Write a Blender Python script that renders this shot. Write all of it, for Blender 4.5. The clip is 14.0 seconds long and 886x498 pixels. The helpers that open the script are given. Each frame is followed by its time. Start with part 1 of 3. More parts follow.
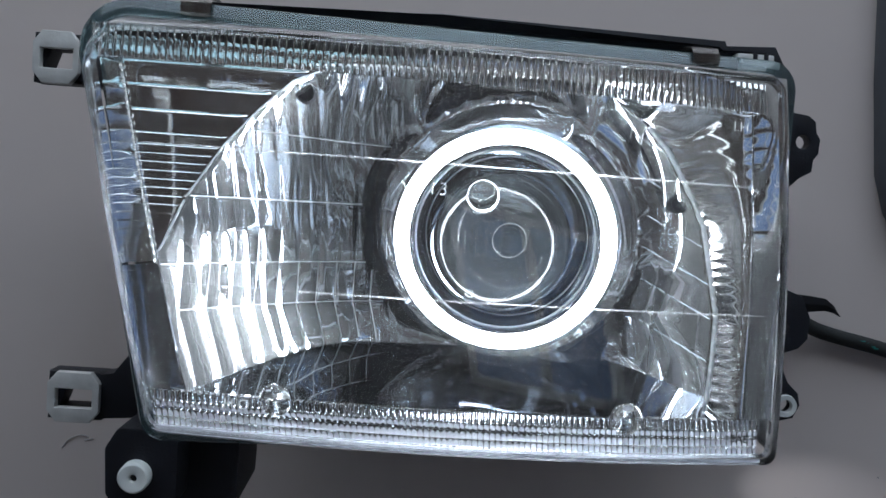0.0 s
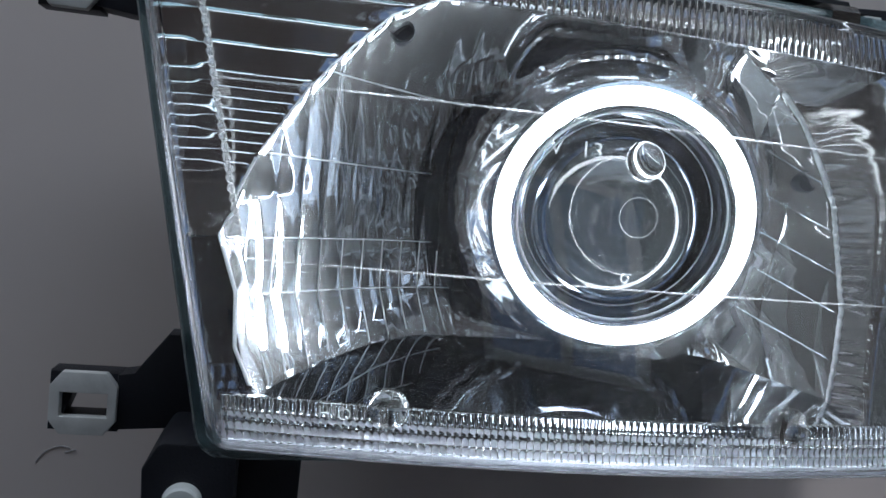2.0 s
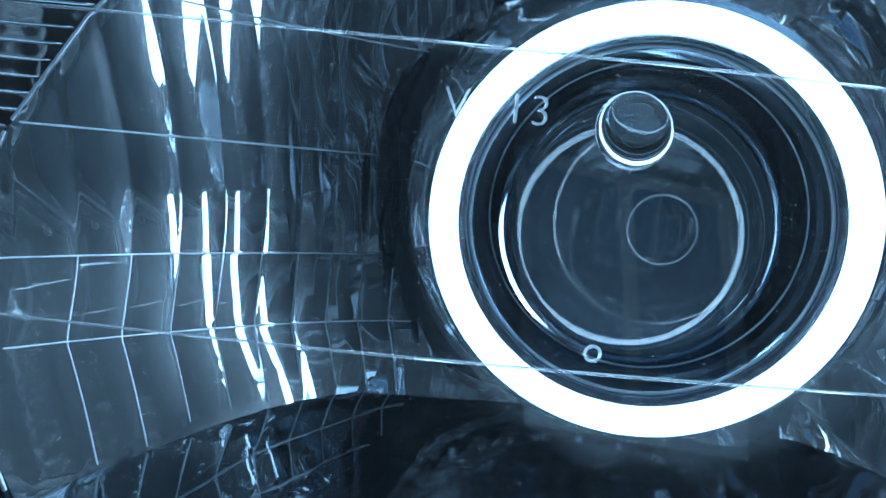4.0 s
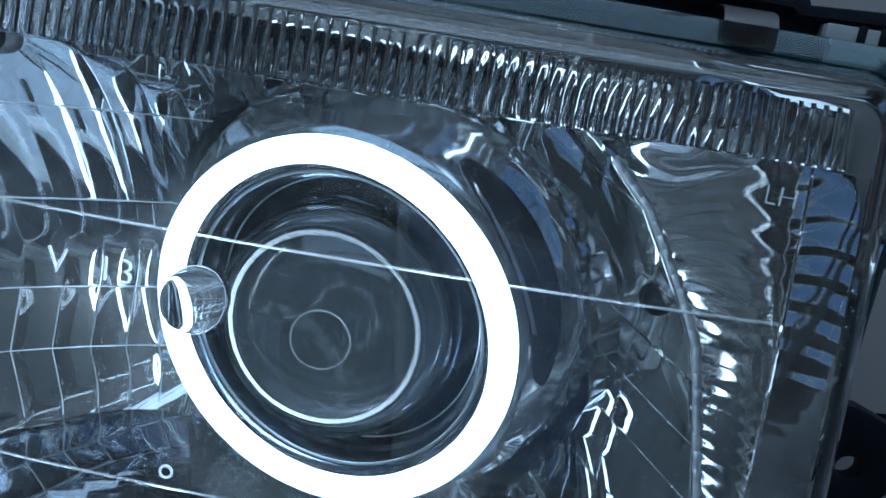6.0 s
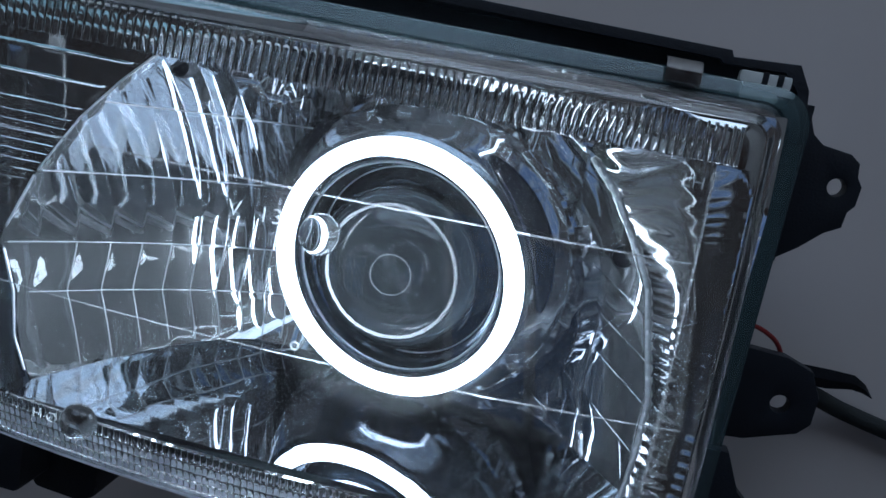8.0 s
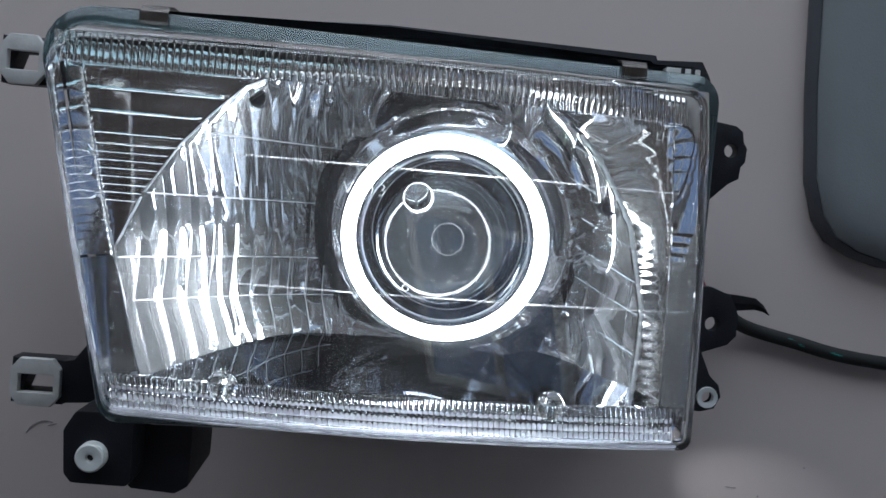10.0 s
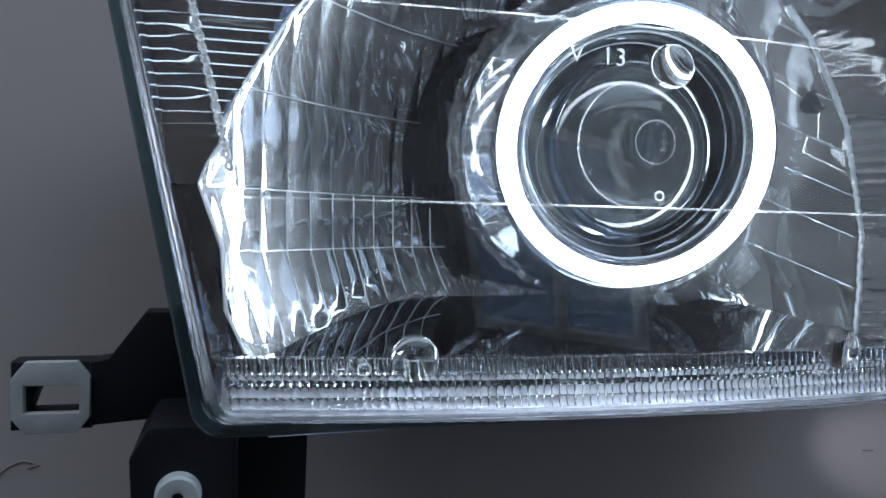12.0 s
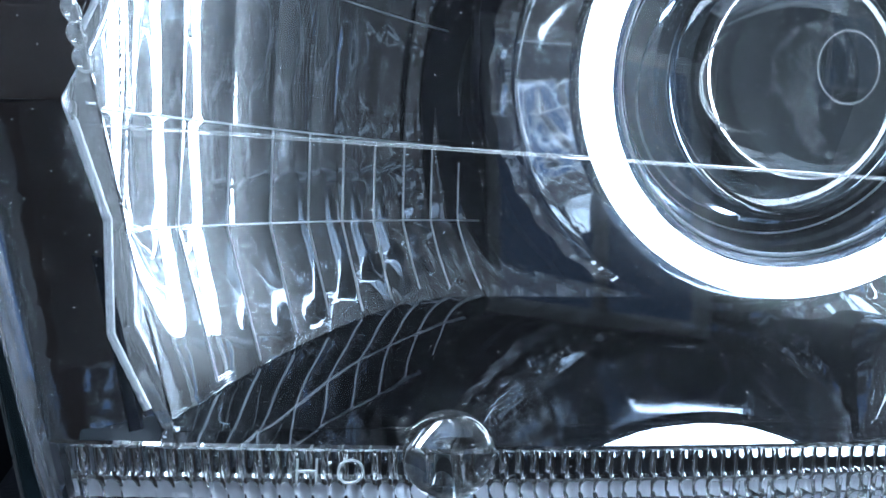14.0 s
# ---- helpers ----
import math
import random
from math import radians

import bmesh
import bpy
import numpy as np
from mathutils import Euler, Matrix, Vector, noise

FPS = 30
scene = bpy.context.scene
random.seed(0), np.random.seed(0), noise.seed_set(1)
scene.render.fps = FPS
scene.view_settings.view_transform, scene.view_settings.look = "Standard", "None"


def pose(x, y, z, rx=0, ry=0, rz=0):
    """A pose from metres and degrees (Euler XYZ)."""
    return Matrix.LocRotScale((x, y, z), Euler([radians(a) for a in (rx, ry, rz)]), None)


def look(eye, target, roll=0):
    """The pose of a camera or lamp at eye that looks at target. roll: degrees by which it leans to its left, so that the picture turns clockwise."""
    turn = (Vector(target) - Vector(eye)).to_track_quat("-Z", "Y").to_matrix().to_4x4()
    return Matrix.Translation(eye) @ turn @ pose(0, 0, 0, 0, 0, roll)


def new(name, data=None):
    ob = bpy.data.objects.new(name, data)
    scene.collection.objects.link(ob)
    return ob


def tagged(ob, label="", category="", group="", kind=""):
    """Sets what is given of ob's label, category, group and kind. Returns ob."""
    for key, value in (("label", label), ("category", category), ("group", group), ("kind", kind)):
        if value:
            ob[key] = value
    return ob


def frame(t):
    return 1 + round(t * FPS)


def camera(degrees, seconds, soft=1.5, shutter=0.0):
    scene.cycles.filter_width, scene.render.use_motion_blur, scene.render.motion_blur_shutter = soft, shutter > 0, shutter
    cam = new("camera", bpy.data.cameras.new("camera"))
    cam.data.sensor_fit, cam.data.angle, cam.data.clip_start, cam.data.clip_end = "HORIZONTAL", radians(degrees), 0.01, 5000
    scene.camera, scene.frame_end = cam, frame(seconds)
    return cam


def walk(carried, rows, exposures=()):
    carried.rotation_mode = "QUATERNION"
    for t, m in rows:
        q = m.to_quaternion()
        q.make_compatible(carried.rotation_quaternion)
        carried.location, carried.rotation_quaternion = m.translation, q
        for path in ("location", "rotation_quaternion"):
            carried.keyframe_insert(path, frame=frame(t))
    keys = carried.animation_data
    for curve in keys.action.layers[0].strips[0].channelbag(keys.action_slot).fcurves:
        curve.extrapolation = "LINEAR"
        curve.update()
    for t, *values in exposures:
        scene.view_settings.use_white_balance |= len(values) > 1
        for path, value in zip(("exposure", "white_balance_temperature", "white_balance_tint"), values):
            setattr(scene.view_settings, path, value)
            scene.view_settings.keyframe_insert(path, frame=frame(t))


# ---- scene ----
cam = camera(56.03, 14.0)
PATH = [
    (0.0, pose(-0.0180, 0.0239, 0.4937, -3.73, -2.28, 4.00)),
    (0.5, pose(-0.0369, 0.0196, 0.4822, -3.86, -4.79, 3.87)),
    (1.0, pose(-0.0608, 0.0124, 0.4683, -3.79, -7.73, 4.78)),
    (1.5, pose(-0.0878, 0.0057, 0.4517, -4.20, -9.38, 5.26)),
    (2.0, pose(-0.0979, 0.0078, 0.4245, -4.55, -9.65, 5.57)),
    (2.2, pose(-0.0950, 0.0048, 0.4114, -4.61, -9.42, 5.78)),
    (4.5, pose(0.0068, 0.0308, 0.2953, -7.90, 2.47, 5.20)),
    (5.0, pose(0.0288, 0.0566, 0.2904, -11.56, 2.64, 8.52)),
    (5.5, pose(0.0515, 0.0732, 0.3032, -10.61, 5.00, 9.17)),
    (6.0, pose(0.0713, 0.0802, 0.3187, -12.15, 7.68, 9.71)),
    (6.5, pose(0.0719, 0.0760, 0.3353, -12.22, 6.95, 10.51)),
    (7.0, pose(0.0915, 0.0761, 0.3501, -11.12, 9.68, 10.13)),
    (7.5, pose(0.0989, 0.0791, 0.3713, -10.88, 11.47, 10.91)),
    (8.0, pose(0.0853, 0.0830, 0.4172, -10.35, 10.28, 10.96)),
    (8.2, pose(0.0735, 0.0824, 0.4387, -9.80, 8.42, 10.31)),
    (10.3, pose(-0.0127, 0.0228, 0.5207, -3.59, -4.30, 4.13)),
    (10.5, pose(-0.0223, 0.0226, 0.5130, -3.57, -4.77, 3.64)),
    (11.0, pose(-0.0568, 0.0077, 0.4809, -2.98, -7.13, 2.94)),
    (11.5, pose(-0.0896, -0.0013, 0.4441, -2.82, -10.66, 1.99)),
    (12.0, pose(-0.1140, -0.0211, 0.3930, -2.45, -14.04, 1.36)),
    (12.5, pose(-0.1202, -0.0423, 0.3394, -3.00, -17.33, 2.07)),
    (13.0, pose(-0.1216, -0.0434, 0.2936, -2.72, -19.44, 2.26)),
    (13.5, pose(-0.1120, -0.0349, 0.2762, -4.27, -17.55, 3.28)),
    (14.0, pose(-0.0967, -0.0198, 0.2800, -6.24, -14.23, 3.63)),
]
EXPOSURES = [
    (0.0, 0.26, 6100, 10), (2.2, -0.15, 6050, 10), (4.4, -1.42, 3950, -9), (5.2, -1.42, 4000, -9),
    (6.0, -0.97, 4750, -2), (7.5, -0.85, 5050, 6), (8.2, -0.65, 5450, 8), (10.3, 0.25, 6150, 11),
    (11.3, 0.25, 6050, 11), (12.0, -0.18, 5700, 9), (13.0, -0.05, 5600, 8), (14.0, -0.35, 5200, 6),
]
walk(cam, PATH, EXPOSURES)

# ---- light ----
world = bpy.data.worlds.new("world")
scene.world = world
world.use_nodes = True
sky = world.node_tree.nodes.new("ShaderNodeTexSky")
sky.sky_type, sky.sun_disc = "NISHITA", False
sky.sun_elevation, sky.sun_rotation = radians(40), radians(200)
back = world.node_tree.nodes["Background"]
world.node_tree.links.new(sky.outputs[0], back.inputs[0])
back.inputs[1].default_value = 0.14


def lamp(name, size_x, size_y, watts, colour, m):
    data = bpy.data.lights.new(name, "AREA")
    data.shape, data.size, data.size_y, data.energy, data.color = "RECTANGLE", size_x, size_y, watts, colour
    ob = new(name, data)
    ob.matrix_world = m
    return ob


# unseen area lamp, added as the main light of the room
ROOM_LIGHT = lamp("added_room_light", 3.5, 1.6, 35, (0.86, 0.93, 1.0), look((0.0, 1.93, 0.82), (0.0, 0.0, 0.4)))

# added unseen spot: stands in for halo light thrown on the table
streak_spot = bpy.data.lights.new("added_streak_spot", "SPOT")
streak_spot.energy, streak_spot.spot_size, streak_spot.spot_blend, streak_spot.shadow_soft_size, streak_spot.color = 0.55, radians(19), 1.0, 0.003, (0.97, 0.98, 1.0)
new("added_streak_spot", streak_spot).matrix_world = look((0.060, -0.101, 0.108), (0.245, -0.150, 0.0))


# ---- materials ----
def material(name, colour, rough=0.5, metal=0.0, transmission=0.0, ior=1.45, noise_scale=0.0, noise_amount=0.0, bump=0.0, bump_scale=200.0, coat=0.0, emit=0.0, rough_var=0.0):
    m = bpy.data.materials.new(name)
    m.use_nodes = True
    nt = m.node_tree
    p = nt.nodes["Principled BSDF"]
    p.inputs["Base Color"].default_value = (*colour, 1)
    p.inputs["Roughness"].default_value = rough
    p.inputs["Metallic"].default_value = metal
    p.inputs["Transmission Weight"].default_value = transmission
    p.inputs["IOR"].default_value = ior
    p.inputs["Coat Weight"].default_value = coat
    if emit:
        p.inputs["Emission Color"].default_value = (0.93, 0.97, 1.0, 1)
        p.inputs["Emission Strength"].default_value = emit
    co = nt.nodes.new("ShaderNodeTexCoord")
    if noise_amount or rough_var:
        n = nt.nodes.new("ShaderNodeTexNoise")
        n.inputs["Scale"].default_value, n.inputs["Detail"].default_value = noise_scale or 60, 6
        nt.links.new(co.outputs["Object"], n.inputs["Vector"])
        if noise_amount:
            mix = nt.nodes.new("ShaderNodeMix")
            mix.data_type = "RGBA"
            mix.inputs[6].default_value = (*[c * (1 - noise_amount) for c in colour], 1)
            mix.inputs[7].default_value = (*[min(1, c * (1 + noise_amount)) for c in colour], 1)
            nt.links.new(n.outputs[0], mix.inputs[0])
            nt.links.new(mix.outputs[2], p.inputs["Base Color"])
        if rough_var:
            r = nt.nodes.new("ShaderNodeMapRange")
            r.inputs[3].default_value, r.inputs[4].default_value = max(0, rough - rough_var), rough + rough_var
            nt.links.new(n.outputs[0], r.inputs[0])
            nt.links.new(r.outputs[0], p.inputs["Roughness"])
    if bump:
        n = nt.nodes.new("ShaderNodeTexNoise")
        n.inputs["Scale"].default_value, n.inputs["Detail"].default_value = bump_scale, 5
        nt.links.new(co.outputs["Object"], n.inputs["Vector"])
        b = nt.nodes.new("ShaderNodeBump")
        b.inputs["Strength"].default_value, b.inputs["Distance"].default_value = bump, 0.001
        nt.links.new(n.outputs[0], b.inputs["Height"])
        nt.links.new(b.outputs[0], p.inputs["Normal"])
    return m


CLEAR = material("clear_glass", (0.985, 1.0, 0.995), 0.0, transmission=1.0, ior=1.46)
MOULD = material("moulded_line", (0.97, 0.98, 0.98), 0.12, transmission=0.9, ior=1.5)
FROST = material("moulded_mark", (0.95, 0.97, 0.97), 0.15, transmission=0.68, ior=1.5)
RIM_GLASS = material("greenish_rim_glass", (0.25, 0.35, 0.37), 0.05, transmission=0.86, ior=1.45, noise_scale=90, rough_var=0.04)
CHROME = material("vacuum_chrome", (0.90, 0.91, 0.92), 0.02, metal=1.0, bump=0.05, bump_scale=30)
CHROME_SOFT = material("bezel_chrome", (0.78, 0.76, 0.75), 0.07, metal=1.0, bump=0.10, bump_scale=60)
SHROUD = material("smoked_chrome", (0.27, 0.30, 0.34), 0.10, metal=1.0, noise_scale=120, rough_var=0.04)
FLOOR_CHROME = material("dark_floor_chrome", (0.66, 0.68, 0.72), 0.02, metal=1.0, bump=0.05, bump_scale=40)
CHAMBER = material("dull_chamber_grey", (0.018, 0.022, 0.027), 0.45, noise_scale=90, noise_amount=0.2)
BEZEL_SIDE = material("dulled_side_chrome", (0.58, 0.59, 0.62), 0.07, metal=1.0, noise_scale=40, noise_amount=0.15, bump=0.25, bump_scale=55, rough_var=0.05)
RETURN = material("return_chrome", (0.74, 0.75, 0.79), 0.16, metal=1.0, noise_scale=60, rough_var=0.05, bump=0.12, bump_scale=70)
BARREL = material("shroud_chrome", (0.80, 0.82, 0.85), 0.09, metal=1.0, noise_scale=90, rough_var=0.03, bump=0.08, bump_scale=45)
LEDGE = material("ledge_chrome", (0.84, 0.85, 0.92), 0.32, metal=1.0, noise_scale=80, rough_var=0.06)
SATIN = material("satin_chrome", (0.90, 0.92, 0.95), 0.34, metal=1.0, noise_scale=150, rough_var=0.08)
GLASS = material("projector_glass", (0.97, 1.0, 1.0), 0.0, transmission=1.0, ior=1.66)
HALO = material("white_led_halo", (0.9, 0.9, 0.9), 0.4, emit=74.0)
BLACK = material("black_plastic", (0.010, 0.011, 0.016), 0.50, noise_scale=60, noise_amount=0.3, bump=0.25, bump_scale=900)
BLACK_GLOSS = material("gloss_black", (0.01, 0.011, 0.016), 0.12, bump=0.05, bump_scale=150)
TAB = material("scuffed_pale_plastic", (0.62, 0.62, 0.60), 0.55, noise_scale=110, noise_amount=0.25, bump=0.2, bump_scale=400)
NYLON = material("white_nylon", (0.66, 0.69, 0.68), 0.45, noise_scale=80, noise_amount=0.08)
STEEL = material("spring_steel", (0.56, 0.54, 0.52), 0.22, metal=1.0, noise_scale=200, noise_amount=0.15, rough_var=0.1)
INK = material("black_ink", (0.02, 0.02, 0.02), 0.5)
CABLE = material("black_braid", (0.014, 0.016, 0.016), 0.7, bump=0.6, bump_scale=1400)
TEAL = material("teal_thread", (0.02, 0.22, 0.19), 0.6)
RED = material("red_insulation", (0.25, 0.02, 0.02), 0.45)
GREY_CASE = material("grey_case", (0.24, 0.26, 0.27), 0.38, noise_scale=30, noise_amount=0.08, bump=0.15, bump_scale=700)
# the case's grey, with the shade of its rounded edge in the colour
CASE_EDGE_SHADE = material("shaded_case_side", (0.085, 0.092, 0.105), 0.45, noise_scale=60, noise_amount=0.15, bump=0.15, bump_scale=700)
TABLE = material("white_laminate", (0.66, 0.585, 0.55), 0.33, noise_scale=7, noise_amount=0.05, bump=0.04, bump_scale=300, rough_var=0.07)
SCUFF = material("pencil_scuff", (0.33, 0.31, 0.31), 0.7)
WALL = material("wall_paint", (0.27, 0.265, 0.26), 0.8, noise_scale=4, noise_amount=0.06, bump=0.1, bump_scale=250)
CEIL = material("brown_boards", (0.060, 0.037, 0.028), 0.6, noise_scale=5, noise_amount=0.35)
FLOOR = material("floor_boards", (0.16, 0.12, 0.09), 0.5, noise_scale=6, noise_amount=0.3)


def hazed(m, rough, share):
    """Adds a soft lobe to a polished metal: the bloom of its lacquer."""
    nt = m.node_tree
    p = nt.nodes["Principled BSDF"]
    g = nt.nodes.new("ShaderNodeBsdfAnisotropic")
    g.inputs["Color"].default_value, g.inputs["Roughness"].default_value = (0.85, 0.87, 0.88, 1), rough
    mix = nt.nodes.new("ShaderNodeMixShader")
    mix.inputs[0].default_value = share
    nt.links.new(p.outputs[0], mix.inputs[1])
    nt.links.new(g.outputs[0], mix.inputs[2])
    nt.links.new(mix.outputs[0], nt.nodes["Material Output"].inputs["Surface"])


def dusty(m, share, dust):
    """Fine dust and haze on clear glass: a little light is scattered through it."""
    nt = m.node_tree
    p = nt.nodes["Principled BSDF"]
    t, d = nt.nodes.new("ShaderNodeBsdfTranslucent"), nt.nodes.new("ShaderNodeBsdfDiffuse")
    both, mix = nt.nodes.new("ShaderNodeMixShader"), nt.nodes.new("ShaderNodeMixShader")
    co, v = nt.nodes.new("ShaderNodeTexCoord"), nt.nodes.new("ShaderNodeTexVoronoi")
    v.inputs["Scale"].default_value = 520
    less, add, n, mul = nt.nodes.new("ShaderNodeMath"), nt.nodes.new("ShaderNodeMath"), nt.nodes.new("ShaderNodeTexNoise"), nt.nodes.new("ShaderNodeMath")
    less.operation, less.inputs[1].default_value = "LESS_THAN", 0.055
    n.inputs["Scale"].default_value = 25
    mul.operation, mul.inputs[1].default_value = "MULTIPLY", share * 2
    nt.links.new(co.outputs["Object"], v.inputs["Vector"]), nt.links.new(co.outputs["Object"], n.inputs["Vector"])
    nt.links.new(v.outputs["Distance"], less.inputs[0]), nt.links.new(n.outputs[0], mul.inputs[0])
    speck = nt.nodes.new("ShaderNodeMath")
    speck.operation, speck.inputs[1].default_value = "MULTIPLY", dust
    nt.links.new(less.outputs[0], speck.inputs[0])
    nt.links.new(speck.outputs[0], add.inputs[0]), nt.links.new(mul.outputs[0], add.inputs[1])
    nt.links.new(t.outputs[0], both.inputs[1]), nt.links.new(d.outputs[0], both.inputs[2])
    nt.links.new(add.outputs[0], mix.inputs[0]), nt.links.new(p.outputs[0], mix.inputs[1]), nt.links.new(both.outputs[0], mix.inputs[2])
    nt.links.new(mix.outputs[0], nt.nodes["Material Output"].inputs["Surface"])


MIRROR = material("polished_chrome", (0.86, 0.87, 0.88), 0.03, metal=1.0, bump=0.06, bump_scale=60)
hazed(CHROME, 0.25, 0.07)
hazed(CHROME_SOFT, 0.22, 0.03)
dusty(CLEAR, 0.003, 0.6)


def bloomed(m, rough, share):
    """Spreads a little of what shines through clear glass, standing in for camera glow."""
    nt = m.node_tree
    out = nt.nodes["Material Output"].inputs["Surface"]
    was = out.links[0].from_socket
    g, mix = nt.nodes.new("ShaderNodeBsdfGlass"), nt.nodes.new("ShaderNodeMixShader")
    g.inputs["Color"].default_value = (0.93, 0.96, 1.0, 1)
    g.inputs["Roughness"].default_value, g.inputs["IOR"].default_value = rough, 1.46
    mix.inputs[0].default_value = share
    nt.links.new(was, mix.inputs[1])
    nt.links.new(g.outputs[0], mix.inputs[2])
    nt.links.new(mix.outputs[0], out)


bloomed(CLEAR, 0.20, 0.011)
dusty(MOULD, 0.05, 0.0)
PANE = material("window_glass", (1, 1, 1), 0.0, transmission=1.0, ior=1.45)
FRAME = material("white_frame_paint", (0.75, 0.75, 0.73), 0.4)


# ---- builders ----
def part(name, bm, mat, parent=None, label="", smooth=True):
    me = bpy.data.meshes.new(name)
    bm.normal_update()
    bm.to_mesh(me)
    bm.free()
    me.materials.append(mat)
    if smooth:
        me.polygons.foreach_set("use_smooth", [True] * len(me.polygons))
        me.set_sharp_from_angle(angle=radians(32))
    ob = new(name, me)
    if parent:
        ob.parent = parent
    return tagged(ob, label)


def box(x0, x1, y0, y1, z0, z1, bevel=0.0):
    bm = bmesh.new()
    m = Matrix.Translation(((x0 + x1) / 2, (y0 + y1) / 2, (z0 + z1) / 2)) @ Matrix.Diagonal((x1 - x0, y1 - y0, z1 - z0, 1))
    bmesh.ops.create_cube(bm, size=1, matrix=m)
    if bevel:
        bmesh.ops.bevel(bm, geom=bm.edges[:], offset=bevel, segments=2, affect="EDGES", profile=0.6)
    return bm


def prism(poly, z0, z1, bevel=0.001, holes=()):
    """A plate of that outline; holes are outlines cut through it."""
    bm = bmesh.new()
    loops = []
    for ring in (poly, *holes):
        vs = [bm.verts.new((x, y, z1)) for x, y in ring]
        loops += [bm.edges.new((vs[i], vs[(i + 1) % len(vs)])) for i in range(len(vs))]
    made = bmesh.ops.triangle_fill(bm, use_beauty=True, use_dissolve=False, edges=loops, normal=(0, 0, 1))
    faces = [f for f in made["geom"] if isinstance(f, bmesh.types.BMFace)]
    for f in faces:
        if f.normal.z < 0:
            f.normal_flip()
    out = bmesh.ops.extrude_face_region(bm, geom=faces)
    sunk = [v for v in out["geom"] if isinstance(v, bmesh.types.BMVert)]
    for v in sunk:
        v.co.z = z0
    bmesh.ops.recalc_face_normals(bm, faces=bm.faces[:])
    if bevel:
        edges = [e for e in bm.edges if len(e.link_faces) == 2 and e.calc_face_angle() > 0.9 and abs(e.verts[0].co.z - z1) < 1e-6 and abs(e.verts[1].co.z - z1) < 1e-6]
        bmesh.ops.bevel(bm, geom=edges, offset=bevel, segments=2, affect="EDGES", profile=0.6)
    return bm


def circle(cx, cy, r, n=20):
    return [(cx + r * math.cos(2 * math.pi * i / n), cy + r * math.sin(2 * math.pi * i / n)) for i in range(n)]


def revolve(profile, n=96, cx=0.0, cy=0.0, closed=False, wobble=None):
    bm = bmesh.new()
    rings = []
    for r, z in profile:
        if r < 1e-6:
            rings.append([bm.verts.new((cx, cy, z))])
            continue
        ring = []
        for i in range(n):
            a = 2 * math.pi * i / n
            rr = r + (wobble(a, z) if wobble else 0)
            ring.append(bm.verts.new((cx + rr * math.cos(a), cy + rr * math.sin(a), z)))
        rings.append(ring)
    pairs = list(zip(rings, rings[1:])) + ([(rings[-1], rings[0])] if closed else [])
    for a, b in pairs:
        for i in range(n):
            j = (i + 1) % n
            if len(a) == 1:
                bm.faces.new((a[0], b[i], b[j]))
            elif len(b) == 1:
                bm.faces.new((a[i], b[0], a[j]))
            else:
                bm.faces.new((a[i], b[i], b[j], a[j]))
    bmesh.ops.recalc_face_normals(bm, faces=bm.faces[:])
    return bm


def tube(points, r, n=10):
    """A round cord along the points."""
    bm = bmesh.new()
    pts = [Vector(p) for p in points]
    fine = []
    for i in range(len(pts) - 1):
        p0, p1, p2, p3 = pts[max(i - 1, 0)], pts[i], pts[i + 1], pts[min(i + 2, len(pts) - 1)]
        for k in range(8):
            s = k / 8
            fine.append(0.5 * (2 * p1 + (p2 - p0) * s + (2 * p0 - 5 * p1 + 4 * p2 - p3) * s * s + (3 * p1 - p0 - 3 * p2 + p3) * s ** 3))
    fine.append(pts[-1])
    rings = []
    for i, p in enumerate(fine):
        d = (fine[min(i + 1, len(fine) - 1)] - fine[max(i - 1, 0)]).normalized()
        u = d.cross(Vector((0, 0, 1))) if abs(d.z) < 0.95 else d.cross(Vector((1, 0, 0)))
        u.normalize()
        w = u.cross(d)
        rings.append([bm.verts.new(p + r * (math.cos(2 * math.pi * k / n) * u + math.sin(2 * math.pi * k / n) * w)) for k in range(n)])
    for a, b in zip(rings, rings[1:]):
        for k in range(n):
            bm.faces.new((a[k], a[(k + 1) % n], b[(k + 1) % n], b[k]))
    bm.faces.new(rings[0][::-1])
    bm.faces.new(rings[-1])
    bmesh.ops.recalc_face_normals(bm, faces=bm.faces[:])
    return bm


def rounded(corners, radii, n=8, sub=14):
    """An outline with rounded corners, the same number of points for the same number of corners."""
    out = []
    k = len(corners)
    arcs = []
    for i in range(k):
        p, a, b = Vector(corners[i]), Vector(corners[i - 1]), Vector(corners[(i + 1) % k])
        u, w = (a - p).normalized(), (b - p).normalized()
        half = u.angle(w) / 2
        t = radii[i] / math.tan(half)
        s, e = p + u * t, p + w * t
        c = p + (u + w).normalized() * (radii[i] / math.sin(half))
        arc = []
        for j in range(n + 1):
            q = s.lerp(e, j / n) - c
            arc.append(c + q.normalized() * radii[i])
        arcs.append(arc)
    for i in range(k):
        out += arcs[i]
        e, s = arcs[i][-1], arcs[(i + 1) % k][0]
        out += [e.lerp(s, j / sub) for j in range(1, sub)]
    return out


def loft(rings, closed=False):
    bm = bmesh.new()
    made = [[bm.verts.new(p) for p in ring] for ring in rings]
    pairs = list(zip(made, made[1:])) + ([(made[-1], made[0])] if closed else [])
    for a, b in pairs:
        for i in range(len(a)):
            j = (i + 1) % len(a)
            bm.faces.new((a[i], a[j], b[j], b[i]))
    bmesh.ops.recalc_face_normals(bm, faces=bm.faces[:])
    return bm


